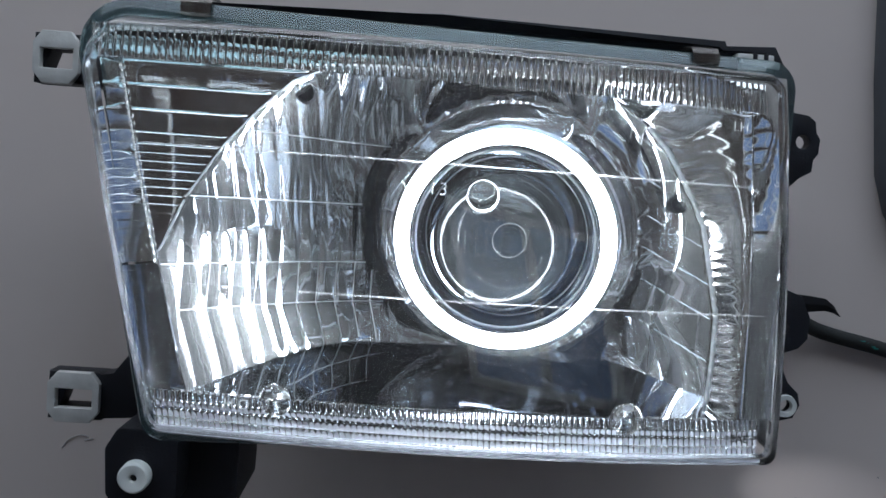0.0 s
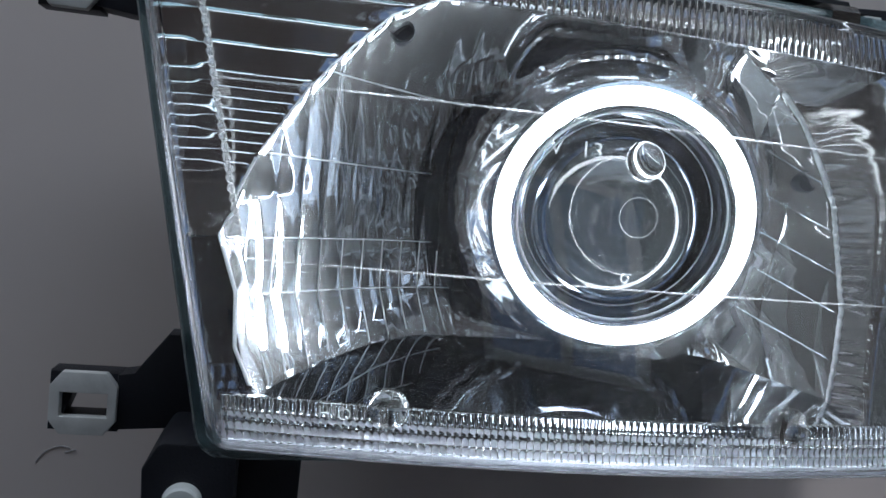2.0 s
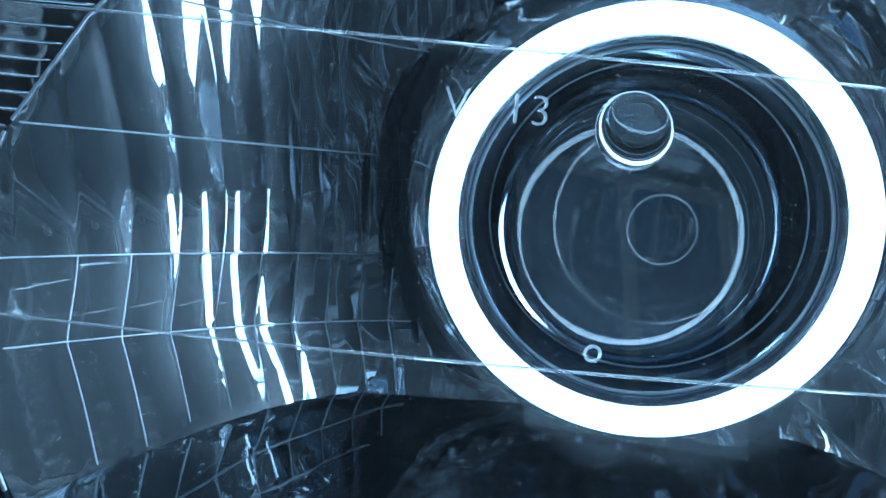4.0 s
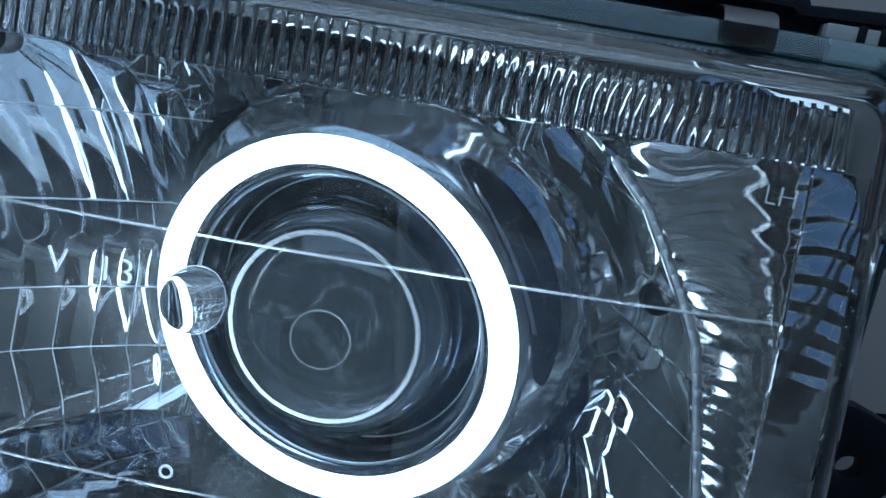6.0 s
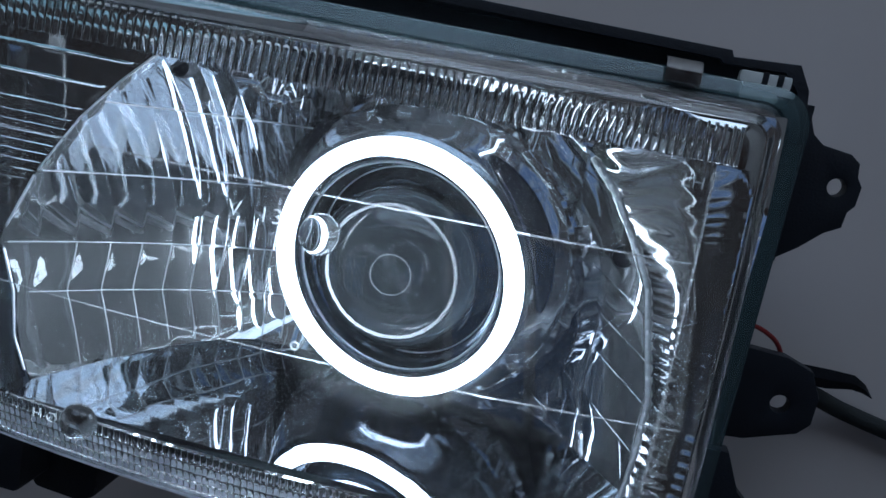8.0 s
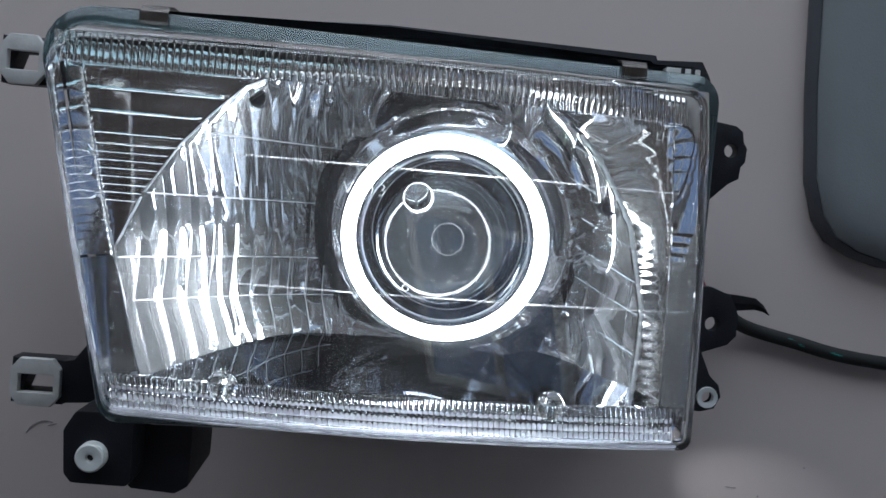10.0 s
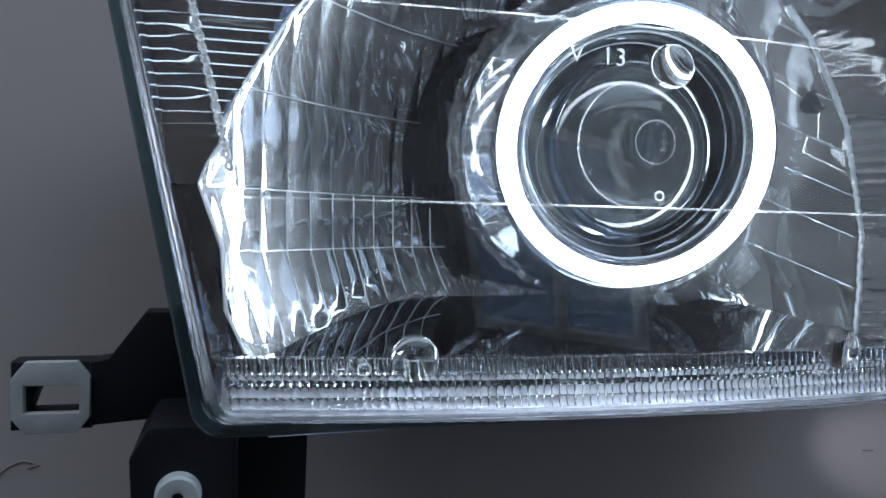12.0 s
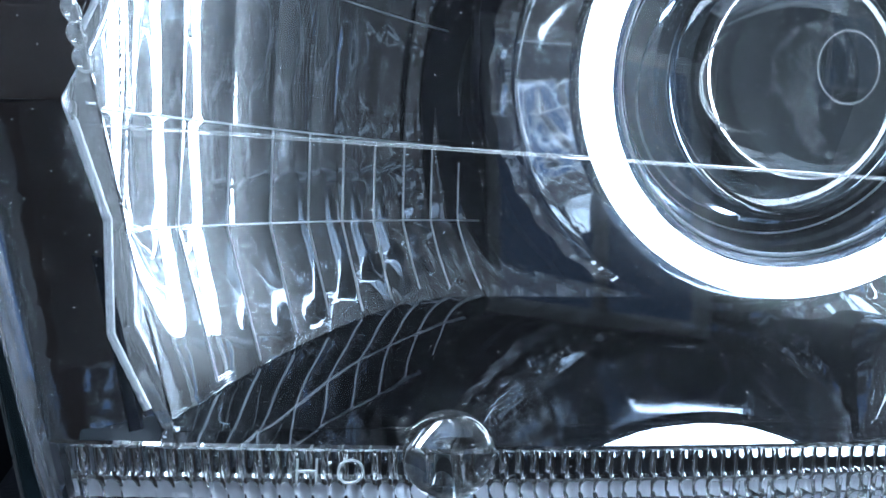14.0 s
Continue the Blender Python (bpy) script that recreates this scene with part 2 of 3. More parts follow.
def lettering(text, size, depth, x, y, z, turn=0.0, stroke=0.0):
    cu = bpy.data.curves.new("lettering", "FONT")
    cu.body, cu.size, cu.extrude, cu.offset, cu.align_x, cu.align_y, cu.resolution_u = text, size, depth, stroke, "CENTER", "CENTER", 3
    ob = bpy.data.objects.new("lettering", cu)
    scene.collection.objects.link(ob)
    dg = bpy.context.evaluated_depsgraph_get()
    me = bpy.data.meshes.new_from_object(ob.evaluated_get(dg))
    bm = bmesh.new()
    bm.from_mesh(me)
    bpy.data.objects.remove(ob)
    bpy.data.meshes.remove(me)
    bm.transform(pose(x, y, z, 0, 0, turn))
    return bm


# ---- room ----
def structure(name, bm, mat, label, smooth=False):
    return tagged(part(name, bm, mat, None, label, smooth), category=name.split("_")[0], kind="structure")


X0, X1, Y0, Y1, ZF, ZC = -2.0, 2.0, -2.0, 2.0, -0.75, 1.85
structure("floor", box(X0 - 0.1, X1 + 0.1, Y0 - 0.1, Y1 + 0.1, ZF - 0.1, ZF), FLOOR, "brown wooden floor under the work table")
# skylight out of view, made up so the chrome reflects blue sky
SX0, SX1, SY0, SY1 = 0.28, 1.04, -0.58, 0.36
structure("ceiling", prism([(X0 - 0.1, Y0 - 0.1), (X1 + 0.1, Y0 - 0.1), (X1 + 0.1, Y1 + 0.1), (X0 - 0.1, Y1 + 0.1)], ZC, ZC + 0.1, 0, [[(SX0, SY0), (SX1, SY0), (SX1, SY1), (SX0, SY1)]]), CEIL, "dark brown boarded ceiling with an added skylight opening")
sky_1 = structure("window_2", box(SX0, SX1, SY0, SY1, ZC + 0.05, ZC + 0.06), PANE, "glazed skylight out of view, added for blue reflections")
sky_1.visible_shadow = False
for x0, x1, y0, y1 in ((SX0, SX0 + 0.04, SY0, SY1), (SX1 - 0.04, SX1, SY0, SY1), (SX0 + 0.04, SX1 - 0.04, SY0, SY0 + 0.04), (SX0 + 0.04, SX1 - 0.04, SY1 - 0.04, SY1), (0.635, 0.665, SY0 + 0.04, SY1 - 0.04)):
    part("window_frame", box(x0, x1, y0, y1, ZC + 0.02, ZC + 0.09, 0.003), FRAME, sky_1)
structure("wall_west", box(X0 - 0.1, X0, Y0, Y1, ZF, ZC), WALL, "plain grey painted room wall")
structure("wall_east", box(X1, X1 + 0.1, Y0, Y1, ZF, ZC), WALL, "plain grey painted room wall")
structure("wall_south", box(X0, X1, Y0 - 0.1, Y0, ZF, ZC), WALL, "plain grey painted room wall")
# window out of view, made up to go with the added lamp
WX, WL, WH = 1.80, -0.05, 1.70
wall = structure("wall_north", box(X0, -WX, Y1, Y1 + 0.1, ZF, ZC), WALL, "grey painted wall with an added window opening")
part("wall_panel", box(WX, X1, Y1, Y1 + 0.1, ZF, ZC), WALL, wall, smooth=False)
part("wall_panel", box(-WX, WX, Y1, Y1 + 0.1, ZF, WL), WALL, wall, smooth=False)
part("wall_panel", box(-WX, WX, Y1, Y1 + 0.1, WH, ZC), WALL, wall, smooth=False)
win = structure("window_1", box(-WX, WX, Y1 + 0.045, Y1 + 0.055, WL, WH), PANE, "wide glazed window out of view, added behind the room light")
win.visible_shadow = False
for x0, x1, z0, z1 in ((-WX, -WX + 0.06, WL, WH), (WX - 0.06, WX, WL, WH), (-WX + 0.06, WX - 0.06, WL, WL + 0.06), (-WX + 0.06, WX - 0.06, WH - 0.06, WH), (-0.63, -0.57, WL + 0.06, WH - 0.06), (0.57, 0.63, WL + 0.06, WH - 0.06)):
    part("window_frame", box(x0, x1, Y1 + 0.02, Y1 + 0.08, z0, z1, 0.004), FRAME, win)

table = tagged(new("work_table"), "white laminate work table with faint scuff marks", "table")
part("tabletop", box(-0.95, 0.95, -0.75, 0.75, -0.03, 0, 0.004), TABLE, table)
for x in (-0.88, 0.88):
    for y in (-0.68, 0.68):
        part("leg", box(x - 0.025, x + 0.025, y - 0.025, y + 0.025, ZF, -0.03, 0.003), STEEL, table)
for pts in (((-0.2135, -0.1400, 0.0002), (-0.2095, -0.1345, 0.0002), (-0.203, -0.1315, 0.0002), (-0.198, -0.1325, 0.0002)), ((-0.2005, -0.1345, 0.0002), (-0.1955, -0.1330, 0.0002))):
    part("scuff", tube(pts, 0.0004, 5), SCUFF, table, "thin grey scuff")
for pts in (((0.231, -0.146, 0.0002), (0.238, -0.1465, 0.0002)), ((0.282, -0.130, 0.0002), (0.2828, -0.1303, 0.0002)), ((0.253, -0.151, 0.0002), (0.2537, -0.1512, 0.0002))):
    part("speck", tube(pts, 0.0004, 5), SCUFF, table, "dark speck of dirt")

case_line = [(0.250, 0.60), (0.250, 0.30), (0.251, 0.168), (0.2545, 0.11), (0.2605, 0.055), (0.268, 0.032), (0.2775, 0.019), (0.293, 0.011), (0.312, 0.006), (0.38, 0.0), (0.62, -0.006), (0.62, 0.60)]
case = tagged(new("equipment_case"), "grey plastic case with rounded edges lying on the table", "case")


def case_rings(levels, capped):
    mid = Vector((0.45, 0.3))
    bm = loft([[(*(Vector(p) + (mid - Vector(p)).normalized() * inset), z) for p in case_line] for inset, z in levels])
    if capped:
        bm.verts.ensure_lookup_table()
        bm.faces.new(bm.verts[-len(case_line):])
        bmesh.ops.recalc_face_normals(bm, faces=bm.faces[:])
    return bm


part("base", case_rings(((0.0, 0.0), (-0.001, 0.004), (0.000, 0.0085), (0.003, 0.0120), (0.0045, 0.0115)), False), CASE_EDGE_SHADE, case, "rounded side of the case, edge shade in its colour")
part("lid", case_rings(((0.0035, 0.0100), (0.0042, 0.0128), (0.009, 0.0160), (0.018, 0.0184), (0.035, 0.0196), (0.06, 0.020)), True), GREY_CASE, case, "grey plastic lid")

# ---- headlight ----
light = tagged(new("headlight"), "clear car headlight with lit halo ring, lying on the table", "headlight")
CX, CY = 0.0285, 0.0075


def lens_z(x, y):
    return 0.1688 - 0.0509 * x - 0.0487 * y - 0.7095 * x * x - 0.9861 * y * y - 0.7065 * x * y


def x_left(y):
    return -0.1186 - (y + 0.07) * 0.2021


def x_window(y):
    return -0.1329 + (0.0684 - y) * 0.237


def glass_patch(xa, xb, ya, yb, nx, ny, thick, top=lens_z):
    """A slab of moulded glass under the front surface, with its own thickness everywhere."""
    bm = bmesh.new()
    sides = ([], [])
    for j in range(ny + 1):
        y = ya + (yb - ya) * j / ny
        x0, x1 = xa(y), xb(y)
        for i in range(nx + 1):
            x = x0 + (x1 - x0) * i / nx
            z = top(x, y)
            sides[0].append(bm.verts.new((x, y, z)))
            sides[1].append(bm.verts.new((x, y, z - thick(x, y))))
    w = nx + 1
    for j in range(ny):
        for i in range(nx):
            a, b, c, d = j * w + i, j * w + i + 1, (j + 1) * w + i + 1, (j + 1) * w + i
            t, u = sides
            bm.faces.new((t[a], t[b], t[c], t[d]))
            bm.faces.new((u[d], u[c], u[b], u[a]))
    t, u = sides
    for i in range(nx):
        bm.faces.new((t[i + 1], t[i], u[i], u[i + 1]))
        k = ny * w
        bm.faces.new((t[k + i], t[k + i + 1], u[k + i + 1], u[k + i]))
    for j in range(ny):
        bm.faces.new((t[j * w], t[(j + 1) * w], u[(j + 1) * w], u[j * w]))
        bm.faces.new((t[(j + 1) * w + nx], t[j * w + nx], u[j * w + nx], u[(j + 1) * w + nx]))
    return bm


def flute(v, pitch):
    s = (v / pitch) % 1.0
    return 1 - (2 * s - 1) ** 2


cover = part("lens_cover", glass_patch(lambda y: x_window(y) + 0.0002, lambda y: 0.1273, -0.0603, 0.0692, 70, 44, lambda x, y: 0.003), CLEAR, light, "clear moulded glass front pane")
cover.visible_shadow = False
TOP_PITCH, LOW_PITCH = 0.0029, 0.0024


def bulge(x, y):
    s = (x - x_left(y)) / max(1e-4, x_window(y) - x_left(y))
    return 1 - (2 * s - 1) ** 2


pieces = [
    part("fluted_band", glass_patch(lambda y: x_left(y) + 0.003, lambda y: 0.1345, 0.0696, 0.0825, 1000, 6, lambda x, y: 0.0026 + 0.0011 * flute(x, TOP_PITCH)), CLEAR, cover, "band of fine upright flutes"),
    part("fluted_band", glass_patch(lambda y: x_left(y) + 0.003, lambda y: 0.1345, -0.0755, -0.0607, 1050, 27, lambda x, y: 0.0026 + (0.0013 if y > -0.0656 else 0.0006) * flute(x + 0.10 * (y + 0.0607), LOW_PITCH) + (0.0007 * flute(y + 0.0656, 0.0033) if y < -0.0656 else 0.0)), CLEAR, cover, "band of fine upright flutes"),
    part("side_strip", glass_patch(lambda y: x_left(y) + 0.001, lambda y: x_window(y) - 0.0002, -0.0603, 0.0692, 14, 260, lambda x, y: 0.0026 + 0.0009 * bulge(x, y) + 0.0007 * min(1.0, max(0.0, y / 0.02)) * flute(y, 0.0052) * max(0.0, (x - x_left(y)) / (x_window(y) - x_left(y)) - 0.45)), CLEAR, cover, "side strip with shallow flutes"),
    part("side_strip", glass_patch(lambda y: 0.1277, lambda y: 0.1408, -0.0603, 0.0692, 10, 30, lambda x, y: 0.003 + 0.0008 * flute(x - 0.1277, 0.0132)), CLEAR, cover, "plain clear side strip"),
]
for y in (0.037, -0.0167):
    pts = [(-0.1235 + 0.0085 * (0 if y > 0 else 1) + 0.25 * i / 24, y, 0) for i in range(25)]
    pieces.append(part("mould_line", tube([(x, yy, lens_z(x, yy)) for x, yy, _ in pts], 0.00028, 10), MOULD, cover, "fine raised line across the pane"))
for x, y in ((0.0106, 0.0251), (-0.065, -0.06), (0.075, -0.06)):
    bm = revolve([(0.0, 0.0002)] + [(0.0066 * math.cos(a), 0.0030 + 0.0062 * math.sin(a)) for a in [radians(-26 + 8 * i) for i in range(14)]] + [(0.0, 0.0092)], 48, x, y)
    for v in bm.verts:
        v.co.z += lens_z(v.co.x, v.co.y)
    pieces.append(part("aiming_nub", bm, CLEAR, cover, "round clear aiming nub"))
z = lens_z(0.008, -0.0132)
pieces.append(part("moulded_mark", revolve([(0.0013 + 0.0003 * math.cos(a), z + 0.0003 * math.sin(a)) for a in [i * math.pi / 4 for i in range(8)]], 24, 0.008, -0.0132, True), FROST, cover))
for text, size, x, y in (("V", 0.0075, -0.0192, 0.0268), ("1", 0.0075, -0.0092, 0.0268), ("3", 0.0075, -0.0050, 0.0268), ("H", 0.0058, -0.0845, -0.0640), ("O", 0.0058, -0.0783, -0.0640), ("LH", 0.0060, 0.1215, 0.0625)):
    pieces.append(part("moulded_letter", lettering(text, size, 0.00025, x, y, lens_z(x, y) + 0.0002, 0, -0.00012), FROST, cover, "raised clear lettering"))
pieces.append(part("printed_letters", lettering("SAE", 0.0048, 0.0001, 0.1262, -0.0685, lens_z(0.1262, -0.0685) + 0.0004), INK, cover, "small black SAE print"))
for i in range(7):
    x = -0.0215 + 0.0052 * i
    pieces.append(part("moulded_bar", box(x, x + 0.0036, -0.0695, -0.0660, lens_z(x, -0.068) - 0.0001, lens_z(x, -0.068) + 0.0003, 0.0001), CLEAR, cover))
for i in range(6):
    x = 0.030 + 0.0050 * i
    pieces.append(part("moulded_bar", box(x, x + 0.0030, -0.0692, -0.0664, lens_z(x, -0.068) - 0.0001, lens_z(x, -0.068) + 0.0003, 0.0001), CLEAR, cover))



def scalloped(edge, y0, y1, pitch, r):
    """A row of small moulded beads along an upright edge of the pane."""
    bm = bmesh.new()
    n = int((y1 - y0) / pitch)
    rings = []
    for i in range(n * 6 + 1):
        y = y0 + pitch * i / 6
        rr = r * (0.45 + 0.55 * abs(math.sin(math.pi * i / 6)))
        x = edge(y)
        rings.append([bm.verts.new((x + rr * math.cos(k * math.pi / 4), y, lens_z(x, y) - 0.0030 + rr * math.sin(k * math.pi / 4))) for k in range(8)])
    for a, b in zip(rings, rings[1:]):
        for k in range(8):
            bm.faces.new((a[k], a[(k + 1) % 8], b[(k + 1) % 8], b[k]))
    bm.faces.new(rings[0])
    bm.faces.new(rings[-1][::-1])
    bmesh.ops.recalc_face_normals(bm, faces=bm.faces[:])
    return bm


pieces.append(part("scalloped_edge", scalloped(lambda y: x_window(y) - 0.0008, -0.010, 0.069, 0.0031, 0.0013), MOULD, cover, "row of small moulded scallops"))
pieces.append(part("scalloped_edge", scalloped(lambda y: 0.1277, -0.060, 0.069, 0.0026, 0.0005), MOULD, cover, "row of small moulded scallops"))

OUTER = rounded([(-0.1610, 0.0970), (0.1605, 0.0985), (0.1615, -0.0940), (-0.1245, -0.0880)], [0.022, 0.014, 0.009, 0.011])
INNER = rounded([(-0.1505, 0.0800), (0.1425, 0.0845), (0.1410, -0.0765), (-0.1170, -0.0775)], [0.014, 0.006, 0.004, 0.006])


def edge_z(x, y):
    return 0.127 - 0.13 * x



def between(s, z):
    return [(*(p.lerp(q, s)), z(*(p.lerp(q, s))) if callable(z) else z) for p, q in zip(INNER, OUTER)]


def mixed(k, drop):
    return lambda x, y: k * lens_z(x, y) + (1 - k) * edge_z(x, y) - drop


rim = part("lens_rim", loft([
    between(0.56, mixed(0.05, 0)), between(0.86, mixed(0, 0.0005)), between(0.97, mixed(0, 0.002)), between(1.0, mixed(0, 0.005)), between(1.0, mixed(0, 0.018)),
    between(0.97, mixed(0, 0.019)), between(0.8, mixed(0, 0.019)), between(0.56, mixed(0.05, 0.006))], True), RIM_GLASS, light, "greenish translucent moulded rim")
pieces.append(part("skirt", loft([
    between(0.0, mixed(1, 0)), between(0.12, mixed(1, 0.0003)), between(0.22, mixed(1, 0.002)), between(0.42, mixed(0.45, 0)), between(0.55, mixed(0.05, 0)),
    between(0.55, mixed(0.05, 0.006)), between(0.30, mixed(0.5, 0.006)), between(0.08, mixed(1, 0.0055)), between(0.0, mixed(1, 0.004))], True), CLEAR, rim, "clear sloping skirt of the cover"))
bm = bmesh.new()
for k in range(96):
    x = -0.055 + 0.0017 * k
    z = 0.27 * lens_z(x, 0.0885) + 0.73 * edge_z(x, 0.0885)
    bmesh.ops.create_cube(bm, size=1, matrix=pose(x, 0.0885, z, -52, 0, -28) @ Matrix.Diagonal((0.0006, 0.0042, 0.0006, 1)))
pieces.append(part("knurling", bm, MOULD, rim, "fine slanted ribs moulded in the rim"))
for ob in pieces + [rim]:
    ob.visible_shadow = False

# reflector bowl: outline round the projector's axis, a floor below
BOWL = [(-0.1217, -0.0185), (-0.1236, -0.0125), (-0.1223, -0.0064), (-0.1129, 0.016), (-0.0978, 0.04), (-0.0845, 0.0556), (-0.071, 0.0688), (-0.0545, 0.0765), (-0.0276, 0.0790), (0.0101, 0.0795), (0.0486, 0.0795), (0.0698, 0.0760), (0.084, 0.0659), (0.0988, 0.0516), (0.1116, 0.0316), (0.1184, 0.0189), (0.1285, -0.0232), (0.1286, -0.0448), (0.1269, -0.0721), (0.122, -0.09), (-0.103, -0.09), (-0.1089, -0.0671), (-0.1156, -0.0501), (-0.1176, -0.0317)]


def crossing(a, outline):
    """How far the outline lies from the axis in the direction a."""
    d = Vector((math.cos(a), math.sin(a)))
    best = 0.0
    for i in range(len(outline)):
        p, q = Vector(outline[i]) - Vector((CX, CY)), Vector(outline[(i + 1) % len(outline)]) - Vector((CX, CY))
        e = q - p
        den = d.x * e.y - d.y * e.x
        if abs(den) < 1e-12:
            continue
        t = (p.x * e.y - p.y * e.x) / den
        s = (p.x * d.y - p.y * d.x) / den
        if t > 0 and -1e-6 <= s <= 1 + 1e-6:
            best = max(best, t)
    return best


def floor_y(z):
    return -0.0345 - 0.253 * z


def rim_z(x):
    return 0.122 - 0.1 * x


rnd = random.Random(5)
TILT = {(i, j): (rnd.uniform(-1, 1), rnd.uniform(-1, 1)) for i in range(-30, 40) for j in range(-12, 14)}
ROWS = [-0.2, -0.033, -0.013, 0.017, 0.047, 0.2]


def facet_cell(x, y):
    """Which moulded facet lies at x, y, and where in it; those by the right edge run aslant."""
    if x > 0.082:
        y = y + 0.55 * (x - 0.105)
    lean = 0.28 * min(0.0, y + 0.033)
    w = 0.0088 if x < 0.06 else 0.0175
    c = (x + lean) / w
    i = math.floor(c)
    j = max(k for k in range(5) if y >= ROWS[k])
    h = min(0.036, ROWS[j + 1] - ROWS[j])
    t = min(1.0, (y - ROWS[j]) / h) if j < 4 else max(0.0, (y - ROWS[j]) / h)
    return i, j, c - i, t, w


def facet(x, y):
    """Height of the moulded facets over the plain bowl."""
    i, j, s, t, w = facet_cell(x, y)
    a, b = TILT[(i, j)]
    col = TILT[(i, -12)][0]
    swell = ((0.0002, 0.00028, 0.00042, 0.00045, 0.00050)[j]) if x < 0.06 else 0.0004
    return swell * (1 - (2 * s - 1) ** 2) + ((0.00006 * col + 0.00003 * a) if x < 0.06 else (0.0002 * col + 0.0002 * a)) * (s - 0.5) + 0.00010 * (1 - (2 * t - 1) ** 2) + (0.00006 if x < 0.06 else 0.0003) * b * (t - 0.5)


N_S = 720
RAW = [crossing(2 * math.pi * i / N_S, BOWL) for i in range(N_S)]
SOFT = [sum(RAW[(i + d) % N_S] for d in range(-12, 13)) / 25 for i in range(N_S)]


def soft_reach(a):
    c = (a / (2 * math.pi) * N_S) % N_S
    i = int(c)
    return SOFT[i] + (SOFT[(i + 1) % N_S] - SOFT[i]) * (c - i)


def bowl_point(a, u, reach):
    r = reach * u
    x, y = CX + r * math.cos(a), CY + r * math.sin(a)
    reach = soft_reach(a)
    near = max(0.0, min(1.0, (0.095 - reach) / 0.015))
    r_in = 0.35 * reach + (min(0.064, 0.88 * reach) - 0.35 * reach) * near
    k = max(0.0, (r - r_in) / (reach - r_in))
    top = rim_z(CX + reach * math.cos(a))
    z = 0.05 + (top - 0.05) * k ** 1.5
    w = max(0.0, min(1.0, (math.cos(a) - 0.1) / 0.5))
    w = w * w * (3 - 2 * w)
    z += (top - 0.78 * (reach - r) - z) * w
    return x, y, z


NA, NU = 1900, 230
REACH = [crossing(2 * math.pi * i / NA, BOWL) for i in range(NA)]
bm = bmesh.new()
rings = []
for i in range(NA):
    a = 2 * math.pi * i / NA
    top = 1.0
    x, y, z = bowl_point(a, 1.0, REACH[i])
    if y < floor_y(z):
        lo, hi = 0.2, 1.0
        for _ in range(30):
            mid = (lo + hi) / 2
            x, y, z = bowl_point(a, mid, REACH[i])
            lo, hi = (mid, hi) if y > floor_y(z) else (lo, mid)
        top = lo
    line = []
    for k in range(NU + 1):
        u = 0.30 + (top - 0.30) * k / NU if top > 0.31 else top
        x, y, z = bowl_point(a, u, REACH[i])
        line.append(bm.verts.new((x, y, z + facet(x, y) * min(1.0, (1 - u) * 70))))
    rings.append(line)
for i in range(NA):
    p, q = rings[i], rings[(i + 1) % NA]
    for k in range(NU):
        bm.faces.new((p[k], p[k + 1], q[k + 1], q[k]))
bowl = part("reflector", bm, CHROME, light, "faceted chrome reflector bowl")


def on_bowl(x, y):
    """The bowl's height at x, y, or None where the floor, the barrel or the rim takes over."""
    a, r = math.atan2(y - CY, x - CX), math.hypot(x - CX, y - CY)
    reach = crossing(a, BOWL)
    if r > reach * 0.995 or r < 0.068:
        return None
    z = bowl_point(a, r / reach, reach)[2]
    return None if y < floor_y(z) + 0.001 else z + facet(x, y) + 0.0001


def crease(points):
    """A fine raised edge between facets, wherever the line lies on the bowl."""
    runs, run = [], []
    for x, y in points:
        z = on_bowl(x, y)
        if z is None:
            runs, run = runs + [run], []
        else:
            run.append((x, y, z))
    for run in runs + [run]:
        if len(run) > 4:
            part("facet_edge", tube(run, 0.00022 if run[0][0] < 0.08 else 0.00015, 5), SATIN if run[0][0] < 0.08 else MIRROR, bowl)


for y in ROWS[1:-1]:
    crease([(-0.125 + 0.207 * k / 60, y) for k in range(61)])
for y in ROWS[1:-1] + [0.032, 0.002]:
    crease([(0.083 + 0.046 * k / 20, y - 0.55 * (0.083 + 0.046 * k / 20 - 0.105)) for k in range(21)])
for k in range(-12, -3):
    crease([(0.0088 * k - 0.28 * min(0.0, y + 0.033), y) for y in [-0.075 + 0.062 * q / 30 for q in range(31)]])
for k in (6,):
    crease([(0.0175 * k, y) for y in [-0.06 + 0.12 * q / 40 for q in range(41)]])


def bead(a0, a1, r, rough):
    """The bowl's raised front edge between two directions."""
    pts = []
    n = 90
    for k in range(n + 1):
        a = radians(a0 + (a1 - a0) * k / n)
        reach = crossing(a, BOWL)
        x, y = CX + reach * math.cos(a), CY + reach * math.sin(a)
        pts.append((x, y, rim_z(x) + 0.0010 + rough * math.sin(k * 2.3)))
    part("edge_bead", tube(pts, r, 8), SATIN, bowl, "bright raised edge of the bowl")


bead(-38, 42, 0.0009, 0.0004)
bead(118, 176, 0.0004, 0.0001)
bead(177, 207, 0.0005, 0.0001)

# chrome floor of the bowl
bm = bmesh.new()
NX, NZ = 150, 50
grid = []
for j in range(NZ + 1):
    z = 0.052 + (0.131 - 0.052) * j / NZ
    x0, x1 = -0.1085, 0.1265
    row = []
    for i in range(NX + 1):
        x = x0 + (x1 - x0) * i / NX
        wave = 0.00003 * math.sin(z * 260 + x * 90)
        row.append(bm.verts.new((x, floor_y(z) + wave, z)))
    grid.append(row)
for j in range(NZ):
    for i in range(NX):
        bm.faces.new((grid[j][i], grid[j][i + 1], grid[j + 1][i + 1], grid[j + 1][i]))
bmesh.ops.solidify(bm, geom=bm.faces[:], thickness=0.0012)
